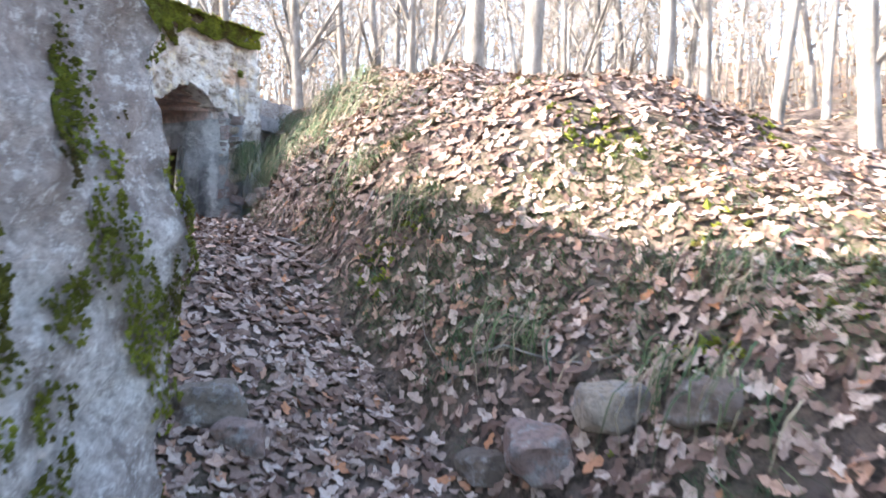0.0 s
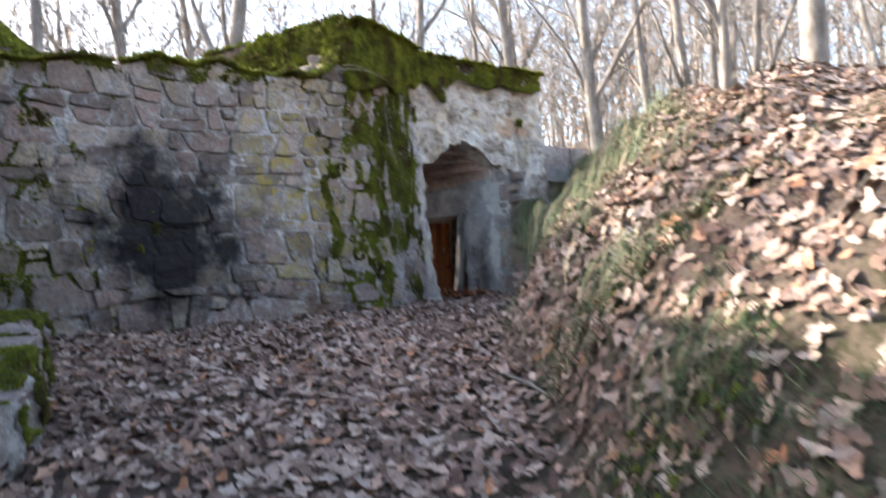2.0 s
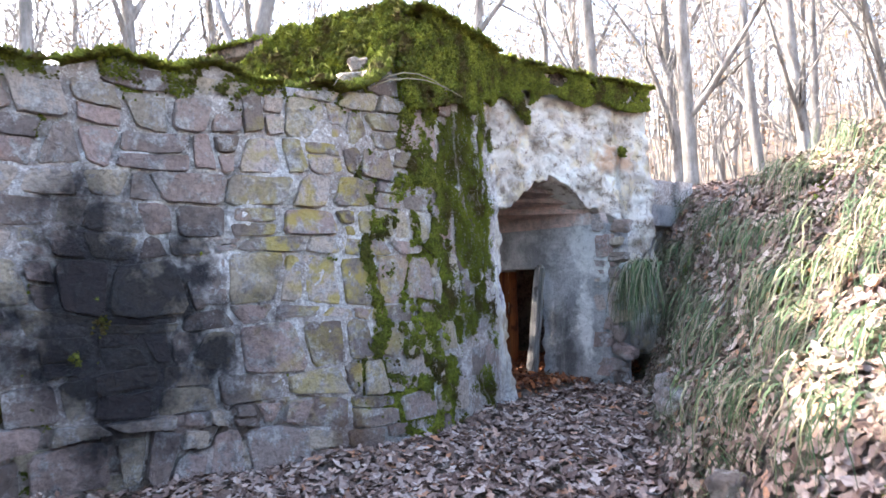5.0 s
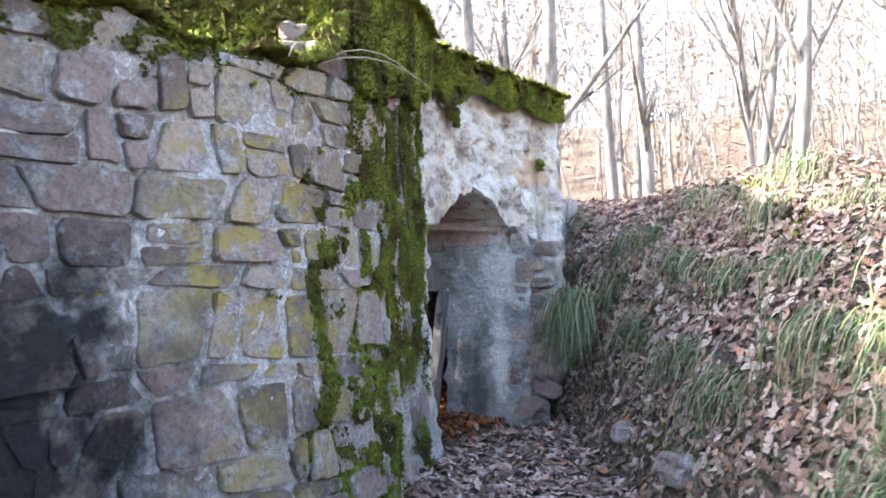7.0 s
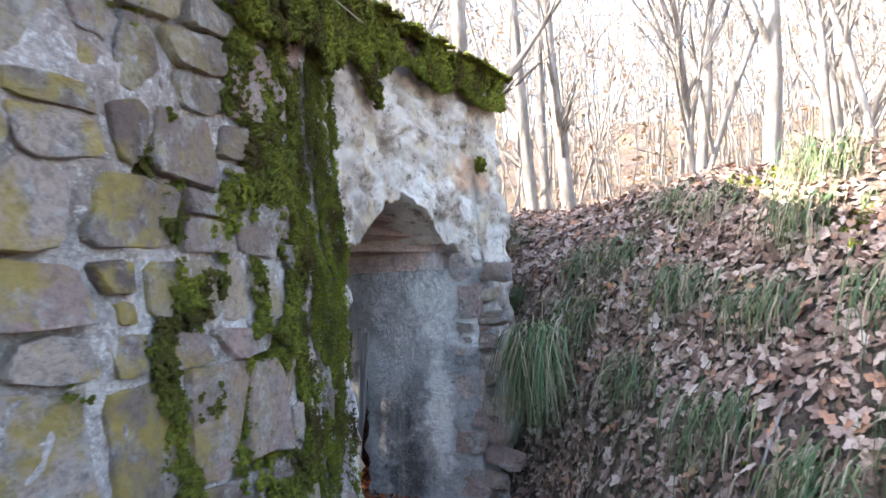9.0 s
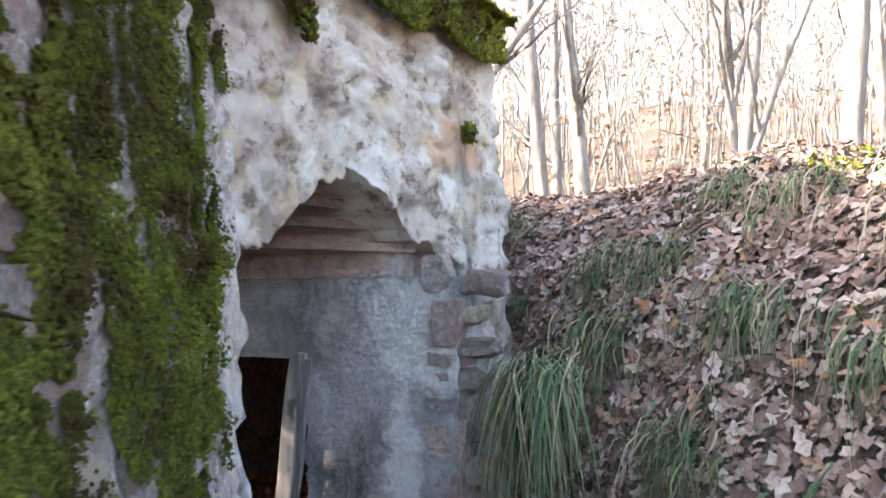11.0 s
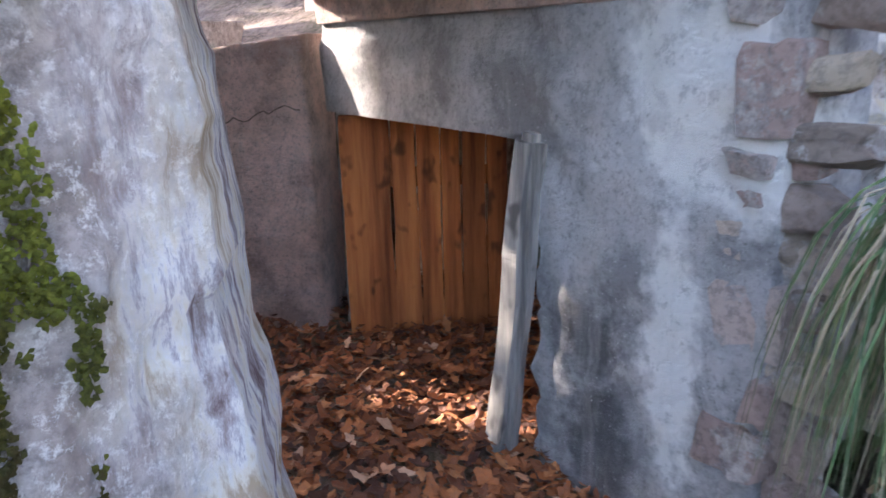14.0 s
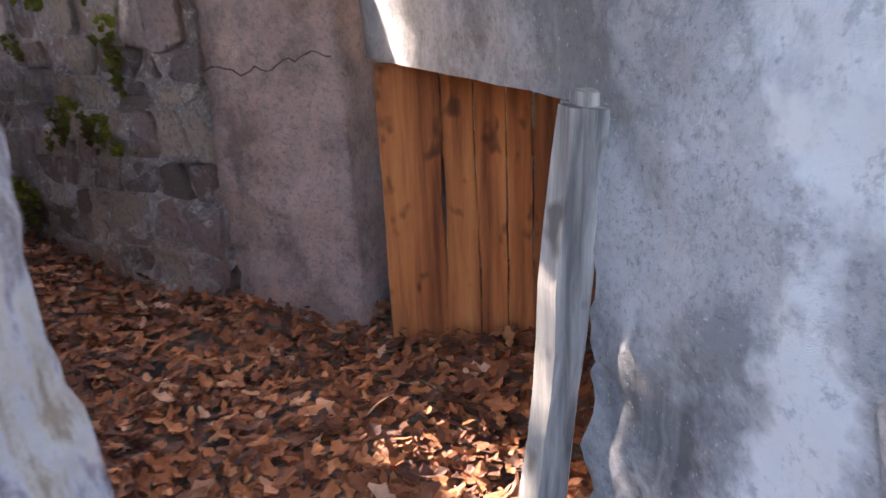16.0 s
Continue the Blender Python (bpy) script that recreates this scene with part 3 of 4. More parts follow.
for z in (4.88, 4.99):
    rv += [(x + bumpy((x, y, z), 4, 0.06), y + bumpy((x, y, z + 9), 4, 0.06), z + bumpy((x, y, z), 3, 0.04)) for x, y in fine]
m = len(fine)
rf = [list(range(m))[::-1], list(range(m, 2 * m))] + [[i, (i + 1) % m, m + (i + 1) % m, m + i] for i in range(m)]
tagged(mesh_object("roof_slab", rv, rf, SOIL), "earth-covered concrete roof slab under moss", "roof", kind="structure")

# plank door standing ajar inside the doorway
HINGE, SWING = Vector((-5.47, 12.2, 0)), Vector((0.80, 0.60, 0))
door = thing("plank_door", "reddish-brown plank door standing ajar in the doorway", "door", (HINGE.x, HINGE.y, 1.7))


def box(a, size, turn=0.0, bevel=0.008, wobble=0.0, seed=0):
    bm = bmesh.new()
    bmesh.ops.create_cube(bm, size=1.0)
    for v in bm.verts:
        v.co = Vector((v.co.x * size[0], v.co.y * size[1], v.co.z * size[2]))
    if size[2] > 0.5 and wobble:
        es = [e for e in bm.edges if abs(e.verts[0].co.z - e.verts[1].co.z) > 0.1]
        bmesh.ops.subdivide_edges(bm, edges=es, cuts=9)
        for v in bm.verts:
            v.co.x += wobble * noise.noise(Vector((v.co.x * 9, seed, v.co.z * 3)))
            v.co.y += wobble * noise.noise(Vector((seed, v.co.y * 9, v.co.z * 3)))
    sharp = [e for e in bm.edges if len(e.link_faces) == 2 and e.calc_face_angle() > 0.8]
    bmesh.ops.bevel(bm, geom=sharp, offset=bevel, segments=2, affect="EDGES")
    bmesh.ops.rotate(bm, verts=bm.verts, cent=(0, 0, 0), matrix=Matrix.Rotation(turn, 3, "Z"))
    bmesh.ops.translate(bm, verts=bm.verts, vec=a)
    return bm


def part(name, bm, material, parent, label=""):
    me = bpy.data.meshes.new(name)
    bm.to_mesh(me)
    bm.free()
    me.materials.append(material)
    ob = new(name, me)
    ob.parent = parent
    if label:
        ob["label"] = label
    return ob


ang = math.atan2(SWING.y, SWING.x)
at = 0.0
for i, w in enumerate((0.25, 0.13, 0.12, 0.10, 0.13, 0.11)):
    c = SWING * (at + w / 2)
    part("plank", box((c.x, c.y, 0.68), (w - 0.006, 0.032, 1.38), ang, 0.004, 0.012, i), PLANK, door)
    at += w
for z in (0.35, 1.05):
    c = SWING * (at / 2) + Vector((-SWING.y, SWING.x, 0)) * 0.036
    part("batten", box((c.x, c.y, z), (at * 0.92, 0.03, 0.1), ang), PLANK, door)

# loose timber post at the door's other jamb
post = thing("timber_post", "grey weathered timber post leaning in the doorway", "post", (-4.24, 11.62, 1.75))
part("shaft", box((0, 0, 0.66), (0.115, 0.10, 1.42), ang - 0.9, 0.028, 0.03, 3), GREY_WOOD, post)
post.rotation_euler = (0.0, radians(6), 0.0)

# broken masonry ends beside the concrete
ends = thing("broken_masonry", "broken ends of rubble stones whitened with lime beside concrete", "masonry", (-3.1, 11.3, 1.8), kind="structure")
rng = random.Random(31)
for i in range(22):
    z = 1.88 + 1.66 * i / 22 + rng.uniform(-0.04, 0.04)
    bm = bmesh.new()
    bmesh.ops.create_icosphere(bm, subdivisions=2, radius=1.0)
    sx, sy, sz = rng.uniform(0.10, 0.17), rng.uniform(0.05, 0.08), rng.uniform(0.045, 0.085)
    for v in bm.verts:
        k = 1 + 0.35 * noise.noise(v.co * 1.9 + Vector((i, 0, 0)))
        q = Vector((max(-0.72, min(0.72, v.co.x)), max(-0.7, min(0.7, v.co.y)), max(-0.7, min(0.7, v.co.z)))) * k * 1.3
        v.co = Vector((q.x * sx, q.y * sy, q.z * sz))
    bmesh.ops.rotate(bm, verts=bm.verts, cent=(0, 0, 0), matrix=Euler((rng.uniform(-.2, .2), rng.uniform(-.3, .3), -0.39 + rng.uniform(-.15, .15))).to_matrix())
    q = on_door(0.70 + 0.22 * (i % 2) + rng.uniform(-0.08, 0.08), -0.075 + rng.uniform(-0.03, 0.02), z)
    bmesh.ops.translate(bm, verts=bm.verts, vec=q - Vector(ends.location))
    part("stone", bm, STONE, ends)

# stones showing through the patchy concrete
p0, p1 = on_door(0.2, 0.0, 0), on_door(0.9, 0.0, 0)
EAST = Front([(p0.x, p0.y), (p1.x, p1.y)], 0.0)
lay_stones(EAST, east_wall, 0.3, 0.72, 2.0, 3.45, 0.24, 0.17, 91, lambda l, z: 0.5 < l < 0.68, 60, gap=(0.004, 0.02), proud=(0.008, 0.028))

# ---- stones of the masonry fronts ----
lay_stones(MAIN, front_wall, 0.1, L_JAMB + 0.1, 1.72, 4.9, 0.32, 0.185, 5, lambda l, z: z < main_top(l) - 0.06 and l < L_JAMB + jamb(z) - 0.12 and not (l > MAIN.at_y(9.3) and noise.noise(Vector((l * 2, z * 2, 1))) > -0.1), 300, near=lambda l: l > 0.9)
lay_stones(MAIN, front_wall, 0.3, MAIN.at_y(7.9), 1.76, 2.12, 0.34, 0.19, 15, lambda l, z: True, 40, gap=(0.004, 0.02), proud=(0.03, 0.09))
lay_stones(BACK, return_wall, 5.6, BACK.length - 0.05, 0.2, 4.4, 0.32, 0.22, 8, lambda l, z: z < back_top(l) - 0.08 and (l > 7.5 or noise.noise(Vector((l * 1.6, z * 1.6, 1))) > 0.05), 300, gap=(0.004, 0.02), proud=(0.0, 0.03))


# low mossy footing along the return wall
LEDGE = Front([(-2.4, 3.75), (-3.6, 4.75), (-4.5, 5.3), (-5.4, 6.1)], 0.1, 1.6)


def footing_top(l):
    return lerp([(0, 1.7), (1.5, 1.9), (2.4, 2.0)], l) + bumpy((l, 2, 2), 3, 0.06)


ledge = core("wall_footing", LEDGE, 0, LEDGE.length, lambda l: 1.3, footing_top, 0.5, MORTAR, None, 0.06, "low stone footing overgrown with moss", 0.05)
lay_stones(LEDGE, ledge, 0.0, LEDGE.length, 1.5, 1.95, 0.3, 0.18, 19, lambda l, z: 0.1 < l < LEDGE.length - 0.1 and z < footing_top(l) - 0.1, 60)


# ---- moss ----
def tuft_field(name, spots, label, seed, mat=MOSS, parent=None):
    """Cushions of moss, each a small ragged clump."""
    rng = random.Random(seed)
    bv = [Vector(c) for c in ((1, 0, 0), (-0.5, 0.87, 0), (-0.5, -0.87, 0), (0.1, 0, 1.2), (0.45, 0.75, 0.7), (-0.9, 0, 0.75), (0.4, -0.8, 0.8))]
    bf = [(0, 1, 3), (1, 2, 3), (2, 0, 3), (0, 1, 4), (1, 2, 5), (2, 0, 6)]
    vs, fs = [], []
    for p, nrm, r in spots:
        q = Vector(nrm).to_track_quat("Z", "Y")
        o = len(vs)
        spin = Matrix.Rotation(rng.uniform(0, 6.28), 3, "Z")
        flat = rng.uniform(0.6, 1.3)
        for c in bv:
            k = r * rng.uniform(0.6, 1.35)
            vs.append(Vector(p) + q @ (spin @ Vector((c.x * k, c.y * k, c.z * k * flat))))
        fs += [[o + i for i in f] for f in bf]
    ob = mesh_object(name, vs, fs, mat, parent, False)
    return tagged(ob, label, "moss", kind="stuff")


rng = random.Random(12)
spots = []
for _ in range(330000):
    near = rng.random() < 0.72
    l, z = rng.uniform(MAIN.at_y(8.3), L_JAMB + 0.1) if near else rng.uniform(0, MAIN.at_y(8.3)), rng.uniform(1.75, 4.95)
    y = MAIN.plan(l).y
    if z > main_top(l) + 0.02 or l > L_JAMB + jamb(z):
        continue
    want = -0.6
    want = max(want, 0.66 - abs(y - (9.1 + 0.12 * (z - 3))) * 0.95 - (0.2 if z < 2.4 else 0))
    want = max(want, 0.55 - (main_top(l) - z) * 3.2)
    want = max(want, 0.8 - abs(y - 8.85) * 1.1 - abs(z - 2.35) * 0.9)
    want = max(want, 0.95 - abs(y - 9.6) * 0.9 - 2.6 * max(0, 2.95 - z) - 3.0 * max(0, y - 9.9))
    want = max(want, 0.36 - abs(y - 9.8) * 1.6 - 0.9 * abs(z - 2.1))
    want = max(want, 0.66 - abs(y - 6.0) * 1.1 - abs(z - 2.35) * 0.55)
    want = max(want, 0.5 - abs(y - 6.1) * 1.2 - abs(z - 3.85) * 1.3)
    gaps = noise.fractal(Vector((l * 6, z * 3.6, 2)), 0.7, 2.0, 4)
    if gaps < -0.16 and want < 0.85:
        continue
    if want + noise.fractal(Vector((l * 3.2, z * 2.0, 3)), 0.7, 2.0, 5) * 0.8 > rng.uniform(0.12, 0.32):
        nr = MAIN.normal(l)
        size = rng.uniform(0.0035, 0.008) if y > 9.2 else rng.uniform(0.006, 0.014)
        spots.append((MAIN.place(l, z, wall_skin(l, z) + 0.004 + rng.uniform(0, 0.03) * rng.random()), (nr.x, nr.y, 0.35), size))
tuft_field("moss_wall", spots, "thick green moss on the rubble wall", 1)
spots = []
for _ in range(60000):
    l, z = rng.uniform(MAIN.at_y(8.7), MAIN.length - 0.06), rng.uniform(4.1, 5.0)
    hang = 4.62 - 0.22 * noise.noise(Vector((l * 3, 0, 7))) + (0.1 if MAIN.plan(l).y > 10.6 else -0.1 - 0.25 * max(0, 10 - MAIN.plan(l).y))
    if z > hang or noise.noise(Vector((l * 6, z * 6, 4))) > 0.66:
        nr = MAIN.normal(l)
        if noise.fractal(Vector((l * 5, z * 5, 8)), 0.8, 2, 3) > -0.42:
            spots.append((MAIN.place(l, z, 0.035 + 0.05 * (z - 4.3) + rng.uniform(0, 0.05)), (nr.x, nr.y, 0.7), rng.uniform(0.008, 0.02)))
tuft_field("moss_eaves", spots, "shaggy green moss hanging over the roof edge", 2)
spots = []
for _ in range(42000):
    l = rng.uniform(0, MAIN.length) if rng.random() < 0.75 else rng.uniform(MAIN.at_y(8.0), MAIN.at_y(9.3))
    back = rng.uniform(-0.08, 0.9 if MAIN.plan(l).y < 8.7 else 1.7)
    z = main_top(l) + 0.02 if back < 0.5 and MAIN.plan(l).y < 8.7 else (5.0 if MAIN.plan(l).y > 8.8 else main_top(l))
    p = MAIN.place(l, z, -back + 0.1 * (MAIN.plan(l).y > 8.8))
    if MAIN.plan(l).y < 8.7:
        p.z = max(p.z, land(p.x, p.y)) if back > 0.45 else p.z
    if noise.fractal(Vector((l * 2, back * 2, 5)), 0.8, 2, 4) > -0.3:
        spots.append((p, (0, 0, 1), rng.uniform(0.015, 0.04)))
for _ in range(9000):
    l = rng.uniform(MAIN.at_y(8.3), MAIN.at_y(9.1))
    spots.append((MAIN.place(l, main_top(l) + rng.uniform(0, 0.05), -rng.uniform(-0.03, 0.62)), (0, -0.4, 1), rng.uniform(0.02, 0.04)))
for _ in range(14000):
    x, y = rng.uniform(-6.2, -4.1), rng.uniform(8.7, 10.6)
    z = 5.0 if y > 8.8 and rng.random() < 0.6 else 4.4 + 0.6 * step(-6.4, -5.1, x) * rng.random() ** 0.5 + bumpy((x, 2, 2), 2.5, 0.1)
    spots.append((Vector((x, y if z == 5.0 else 8.74 + rng.uniform(-0.03, 0.02), z)), (0.1, -0.5, 1), rng.uniform(0.02, 0.04)))
tuft_field("moss_roof", spots, "yellow-green moss cushions on the wall top", 3)
spots = []
for _ in range(90000):
    l, z = rng.uniform(3.0, BACK.length), rng.uniform(0.2, 4.4)
    if z > back_top(l):
        continue
    want = max(0.12 if l > 9 and z < 3.0 else -0.2, 0.45 - (back_top(l) - z) * 1.6)
    if l < 5.6:
        continue
    if want + noise.fractal(Vector((l * 1.7, z * 1.3, 13)), 0.8, 2.0, 4) * 0.8 > 0.30:
        nr = BACK.normal(l)
        spots.append((BACK.place(l, z, 0.012 + bumpy((l, z, 5), 3.5, 0.06) + 0.03 * noise.fractal(Vector((l * 5, z * 5, 71)), 0.7, 2.0, 4)), (nr.x, nr.y, 0.35), rng.uniform(0.005, 0.011)))
for _ in range(60000):
    l, z = rng.uniform(3.2, 5.6), rng.uniform(0.6, 3.2)
    if z < back_top(l) and noise.fractal(Vector((l * 1.9, z * 0.9, 14)), 0.7, 2.0, 5) > rng.uniform(0.0, 0.16) - 0.35 * step(0.7, 0.0, back_top(l) - z):
        nr = BACK.normal(l)
        spots.append((BACK.place(l, z, 0.012 + bumpy((l, z, 5), 3.5, 0.06) + 0.03 * noise.fractal(Vector((l * 5, z * 5, 71)), 0.7, 2.0, 4)), (nr.x, nr.y, 0.35), rng.uniform(0.005, 0.010)))
for _ in range(9000):
    l = rng.uniform(0, SIDE.length)
    z = rng.uniform(1.9, side_top(l))
    if noise.fractal(Vector((l * 2, z * 2, 23)), 0.8, 2.0, 4) > 0.35 - 0.3 * (z - 3):
        nr = SIDE.normal(l)
        spots.append((SIDE.place(l, z, 0.05), (nr.x, nr.y, 0.35), rng.uniform(0.012, 0.03)))
tuft_field("moss_return", spots, "dark green moss on the side walls", 4)
spots = []
for _ in range(26000):
    l, k = rng.uniform(0, LEDGE.length), rng.random()
    top = footing_top(l)
    z, out = (top + 0.004, -rng.uniform(0, 0.45)) if k < 0.5 else (rng.uniform(1.55, top), 0.0)
    if noise.fractal(Vector((l * 2.4, z * 3 + out * 2, 35)), 0.8, 2.0, 4) > -0.15:
        nr = LEDGE.normal(l)
        out += bumpy((l, z, 5), 3.5, 0.06) + 0.012 if k >= 0.5 else 0
        spots.append((LEDGE.place(l, z, out), (nr.x * 0.7, nr.y * 0.7, 1.0 if k < 0.5 else 0.35), rng.uniform(0.008, 0.018)))
tuft_field("moss_footing", spots, "dark green moss blanketing the low stone footing", 8)
# mossy mound above the corner and moss on the bank
spots = []
for _ in range(9000):
    x, y = rng.uniform(-8.2, -5.6), rng.uniform(4.6, 7.2)
    if behind(x, y) > 0.3 and noise.fractal(Vector((x * 1.5, y * 1.5, 33)), 0.8, 2.0, 4) > -0.25:
        spots.append((Vector((x, y, land(x, y) + 0.005)), (0.5, -0.3, 1), rng.uniform(0.02, 0.045)))
for _ in range(60000):
    x, y = rng.uniform(-3, 4), rng.uniform(0.5, 15)
    d = x - lerp(TOE, y)
    if d > 0.1 and noise.fractal(Vector((x * 1.3, y * 1.3, 31)), 0.8, 2.0, 4) > 0.5:
        spots.append((Vector((x, y, land(x, y) + 0.005)), (-0.3, -0.2, 1), rng.uniform(0.015, 0.035)))
tuft_field("moss_bank", spots, "yellow-green moss cushions on the forest bank", 6)


# dry twigs growing from the wall's top
for i, (l, dx) in enumerate(((MAIN.at_y(8.45), 0.5), (MAIN.at_y(8.5), 0.35), (MAIN.at_y(8.35), -0.3))):
    p = MAIN.place(l, main_top(l) - 0.02, 0.0)
    nr = MAIN.normal(l)
    pts = [p + Vector((nr.x, nr.y, 0)) * 0.05 * k + Vector((dx * 0.12, dx * 0.2, 0)) * k + Vector((0, 0, 0.07 * k - 0.016 * k * k)) for k in range(6)]
    v, f = tube(pts, [0.006 - 0.0008 * k for k in range(6)], 5)
    tagged(mesh_object("dry_twig", v, f, STRAW, None, True), "bare pale twig arching from the mossy wall top", "twig", "twigs on the wall top")

# ---- fallen leaves ----
def leaf_shape(rng):
    """An oak leaf: lobed outline, curled along its midrib."""
    half = [(0.0, 0.015), (0.22, 0.18), (0.36, 0.115), (0.58, 0.29), (0.73, 0.16), (1.0, 0.07)]
    curl, bend = rng.uniform(-0.9, 1.1), rng.uniform(-0.6, 1.0)
    vs = []
    for i, (a, w) in enumerate(half):
        z = bend * (a - 0.5) ** 2
        vs.append((a - 0.5, 0.0, z))
        vs.append((a - 0.5, w * (1 + rng.uniform(-.15, .15)), z + curl * w * w * 2 + rng.uniform(-.03, .03)))
        vs.append((a - 0.5, -w * (1 + rng.uniform(-.15, .15)), z + curl * w * w * 2 + rng.uniform(-.03, .03)))
    fs = []
    for i in range(len(half) - 1):
        a, b = 3 * i, 3 * i + 3
        fs += [(a, b, b + 1, a + 1), (b, a, a + 2, b + 2)]
    return vs, fs


rng = random.Random(4)
SHAPES = [leaf_shape(rng) for _ in range(14)]
SHAPE_ARR = [np.array(v) for v, _ in SHAPES]


def leaf_field(name, spots, mat, label, seed):
    rng = random.Random(seed)
    av, fs, o = [], [], 0
    for (p, nrm, size) in spots:
        k = rng.randrange(len(SHAPES))
        q = (Vector(nrm) + Vector((rng.gauss(0, 0.28), rng.gauss(0, 0.28), 0))).to_track_quat("Z", "Y") @ Euler((0, 0, rng.uniform(0, 6.28))).to_quaternion()
        av.append((SHAPE_ARR[k] * size) @ np.array(q.to_matrix()).T + np.array(p))
        fs += [tuple(i + o for i in f) for f in SHAPES[k][1]]
        o += len(SHAPE_ARR[k])
    ob = mesh_object(name, np.concatenate(av).tolist(), fs, mat, None, False)
    return tagged(ob, label, "fallen leaves", kind="stuff")


def ground_normal(x, y):
    e = 0.06
    return Vector((land(x - e, y) - land(x + e, y), land(x, y - e) - land(x, y + e), 2 * e)).normalized()


def litter(count, xr, yr, keep, seed, size=(0.055, 0.11), lift=0.012):
    rng = random.Random(seed)
    out = []
    for _ in range(count):
        x, y = rng.uniform(*xr), rng.uniform(*yr)
        if rng.random() < keep(x, y):
            nr = ground_normal(x, y)
            out.append((Vector((x, y, land(x, y) + rng.uniform(0.0, lift + 0.02))), nr, rng.uniform(*size)))
    return out


def in_passage(x, y):
    return behind(x, y) > 0.1 and y > 9.9 and land(x, y) < 2.25


def keep_near(x, y):
    if behind(x, y) > 0.05:
        return 0.0
    d = x - lerp(TOE, y)
    if d < -0.1:
        return 1.0
    if y < 5.2 and d < 0.75:
        return 0.72 + 0.7 * noise.noise(Vector((x * 2.5, y * 2.5, 6)))
    return 1.0 + 0.6 * noise.noise(Vector((x * 1.5, y * 1.5, 2))) - 0.2 * step(0.0, 0.3, d) * (1 - step(0.4, 0.9, d))


leaf_field("leaf_litter", litter(56000, (-5.8, 3.6), (0.4, 13.0), keep_near, 21, (0.05, 0.11)) + litter(18000, (-5.0, 0.8), (2.0, 12.0), lambda x, y: 1.0 if behind(x, y) < -0.05 and x < lerp(TOE, y) + 0.15 else 0.0, 26, (0.05, 0.11), 0.02) + litter(7000, (-1.5, 3.4), (1.6, 8.0), lambda x, y: 1.0 if 0.1 < x - lerp(TOE, y) < 2.8 and behind(x, y) < -0.3 else 0.0, 27, (0.045, 0.12), 0.03), LEAVES, "dry pinkish-brown oak leaves covering the path and bank", 5)
leaf_field("leaf_litter_bank", litter(26000, (-3.3, 1.4), (5.0, 13.5), lambda x, y: (0.0 if behind(x, y) > -0.03 else 0.8 + 0.7 * noise.noise(Vector((x * 2, y * 2, 9)))) if 0.05 < x - lerp(TOE, y) < 1.5 else 0.0, 24, (0.06, 0.115), 0.03), LEAVES, "dry oak leaves caught on the steep bank", 9)
leaf_field("leaf_litter_corner", litter(20000, (-4.2, -1.6), (10.9, 15.2), lambda x, y: 0.0 if behind(x, y) > -0.02 else 0.8, 25, (0.06, 0.115), 0.05), LEAVES, "dry oak leaves heaped beside the doorway", 10)
leaf_field("leaf_litter_far", litter(12000, (-14, 14), (-2, 34), lambda x, y: 0.0 if (-5.6 < x < 4 and y < 12.2) or y < 1 or (behind(x, y) > 0 and y < 14) else 0.9, 22, (0.10, 0.2)), LEAVES, "pale dry leaves on the forest floor", 6)
leaf_field("leaf_litter_passage", litter(21000, (-9.5, -3.2), (9.9, 13.6), lambda x, y: 1.0 if in_passage(x, y) else 0.0, 23, (0.05, 0.1), 0.04), RED_LEAVES, "rust-red oak leaves heaped in the passage", 7)


# ---- sedge tufts ----
def blades(count, length, spread, down, rng):
    vs, fs = [], []
    for _ in range(count):
        root = Vector((rng.gauss(0, spread), rng.gauss(0, spread), rng.gauss(0, spread * 0.5)))
        a = rng.uniform(0, 6.28)
        out = (down * rng.uniform(0.5, 1.3) + Vector((math.cos(a), math.sin(a), 0)) * 0.45).normalized()
        ln = length * rng.uniform(0.45, 1.1)
        rise, w, reach = rng.uniform(0.1, 0.45), rng.uniform(0.0025, 0.005), rng.uniform(0.35, 0.62)
        side = out.cross(Vector((0, 0, 1))).normalized()
        o, segs = len(vs), 6
        for i in range(segs + 1):
            k = i / segs
            p = root + out * ln * (reach * k - 0.2 * k * k) + Vector((0, 0, ln * (rise * k - (rise + 0.6) * k * k)))
            p = p + side * rng.uniform(0.02, 0.05) * math.sin(k * 3 + a)
            ww = w * (1 - k ** 2) + 0.0006
            vs += [p - side * ww, p + side * ww]
        fs += [[o + 2 * i, o + 2 * i + 1, o + 2 * i + 3, o + 2 * i + 2] for i in range(segs)]
    return vs, fs


def sedge(name, at, down, count, length, seed, label, spread=0.12):
    """A tuft: green blades over a skirt of dry ones."""
    rng = random.Random(seed)
    tuft = thing(name, label, "grass", at, "sedge tufts on the bank")
    mesh_object("green_foliage", *blades(int(count * 0.7), length, spread, Vector(down), rng), GRASS, tuft)["kind"] = "stuff"
    mesh_object("dry_thatch", *blades(int(count * 0.3), length * 0.95, spread * 1.1, Vector(down), rng), STRAW, tuft, False, "straw-coloured dry blades")["kind"] = "stuff"
    return tuft


def bank_point(y, d):
    x = lerp(TOE, y) + d
    return Vector((x, y, land(x, y)))


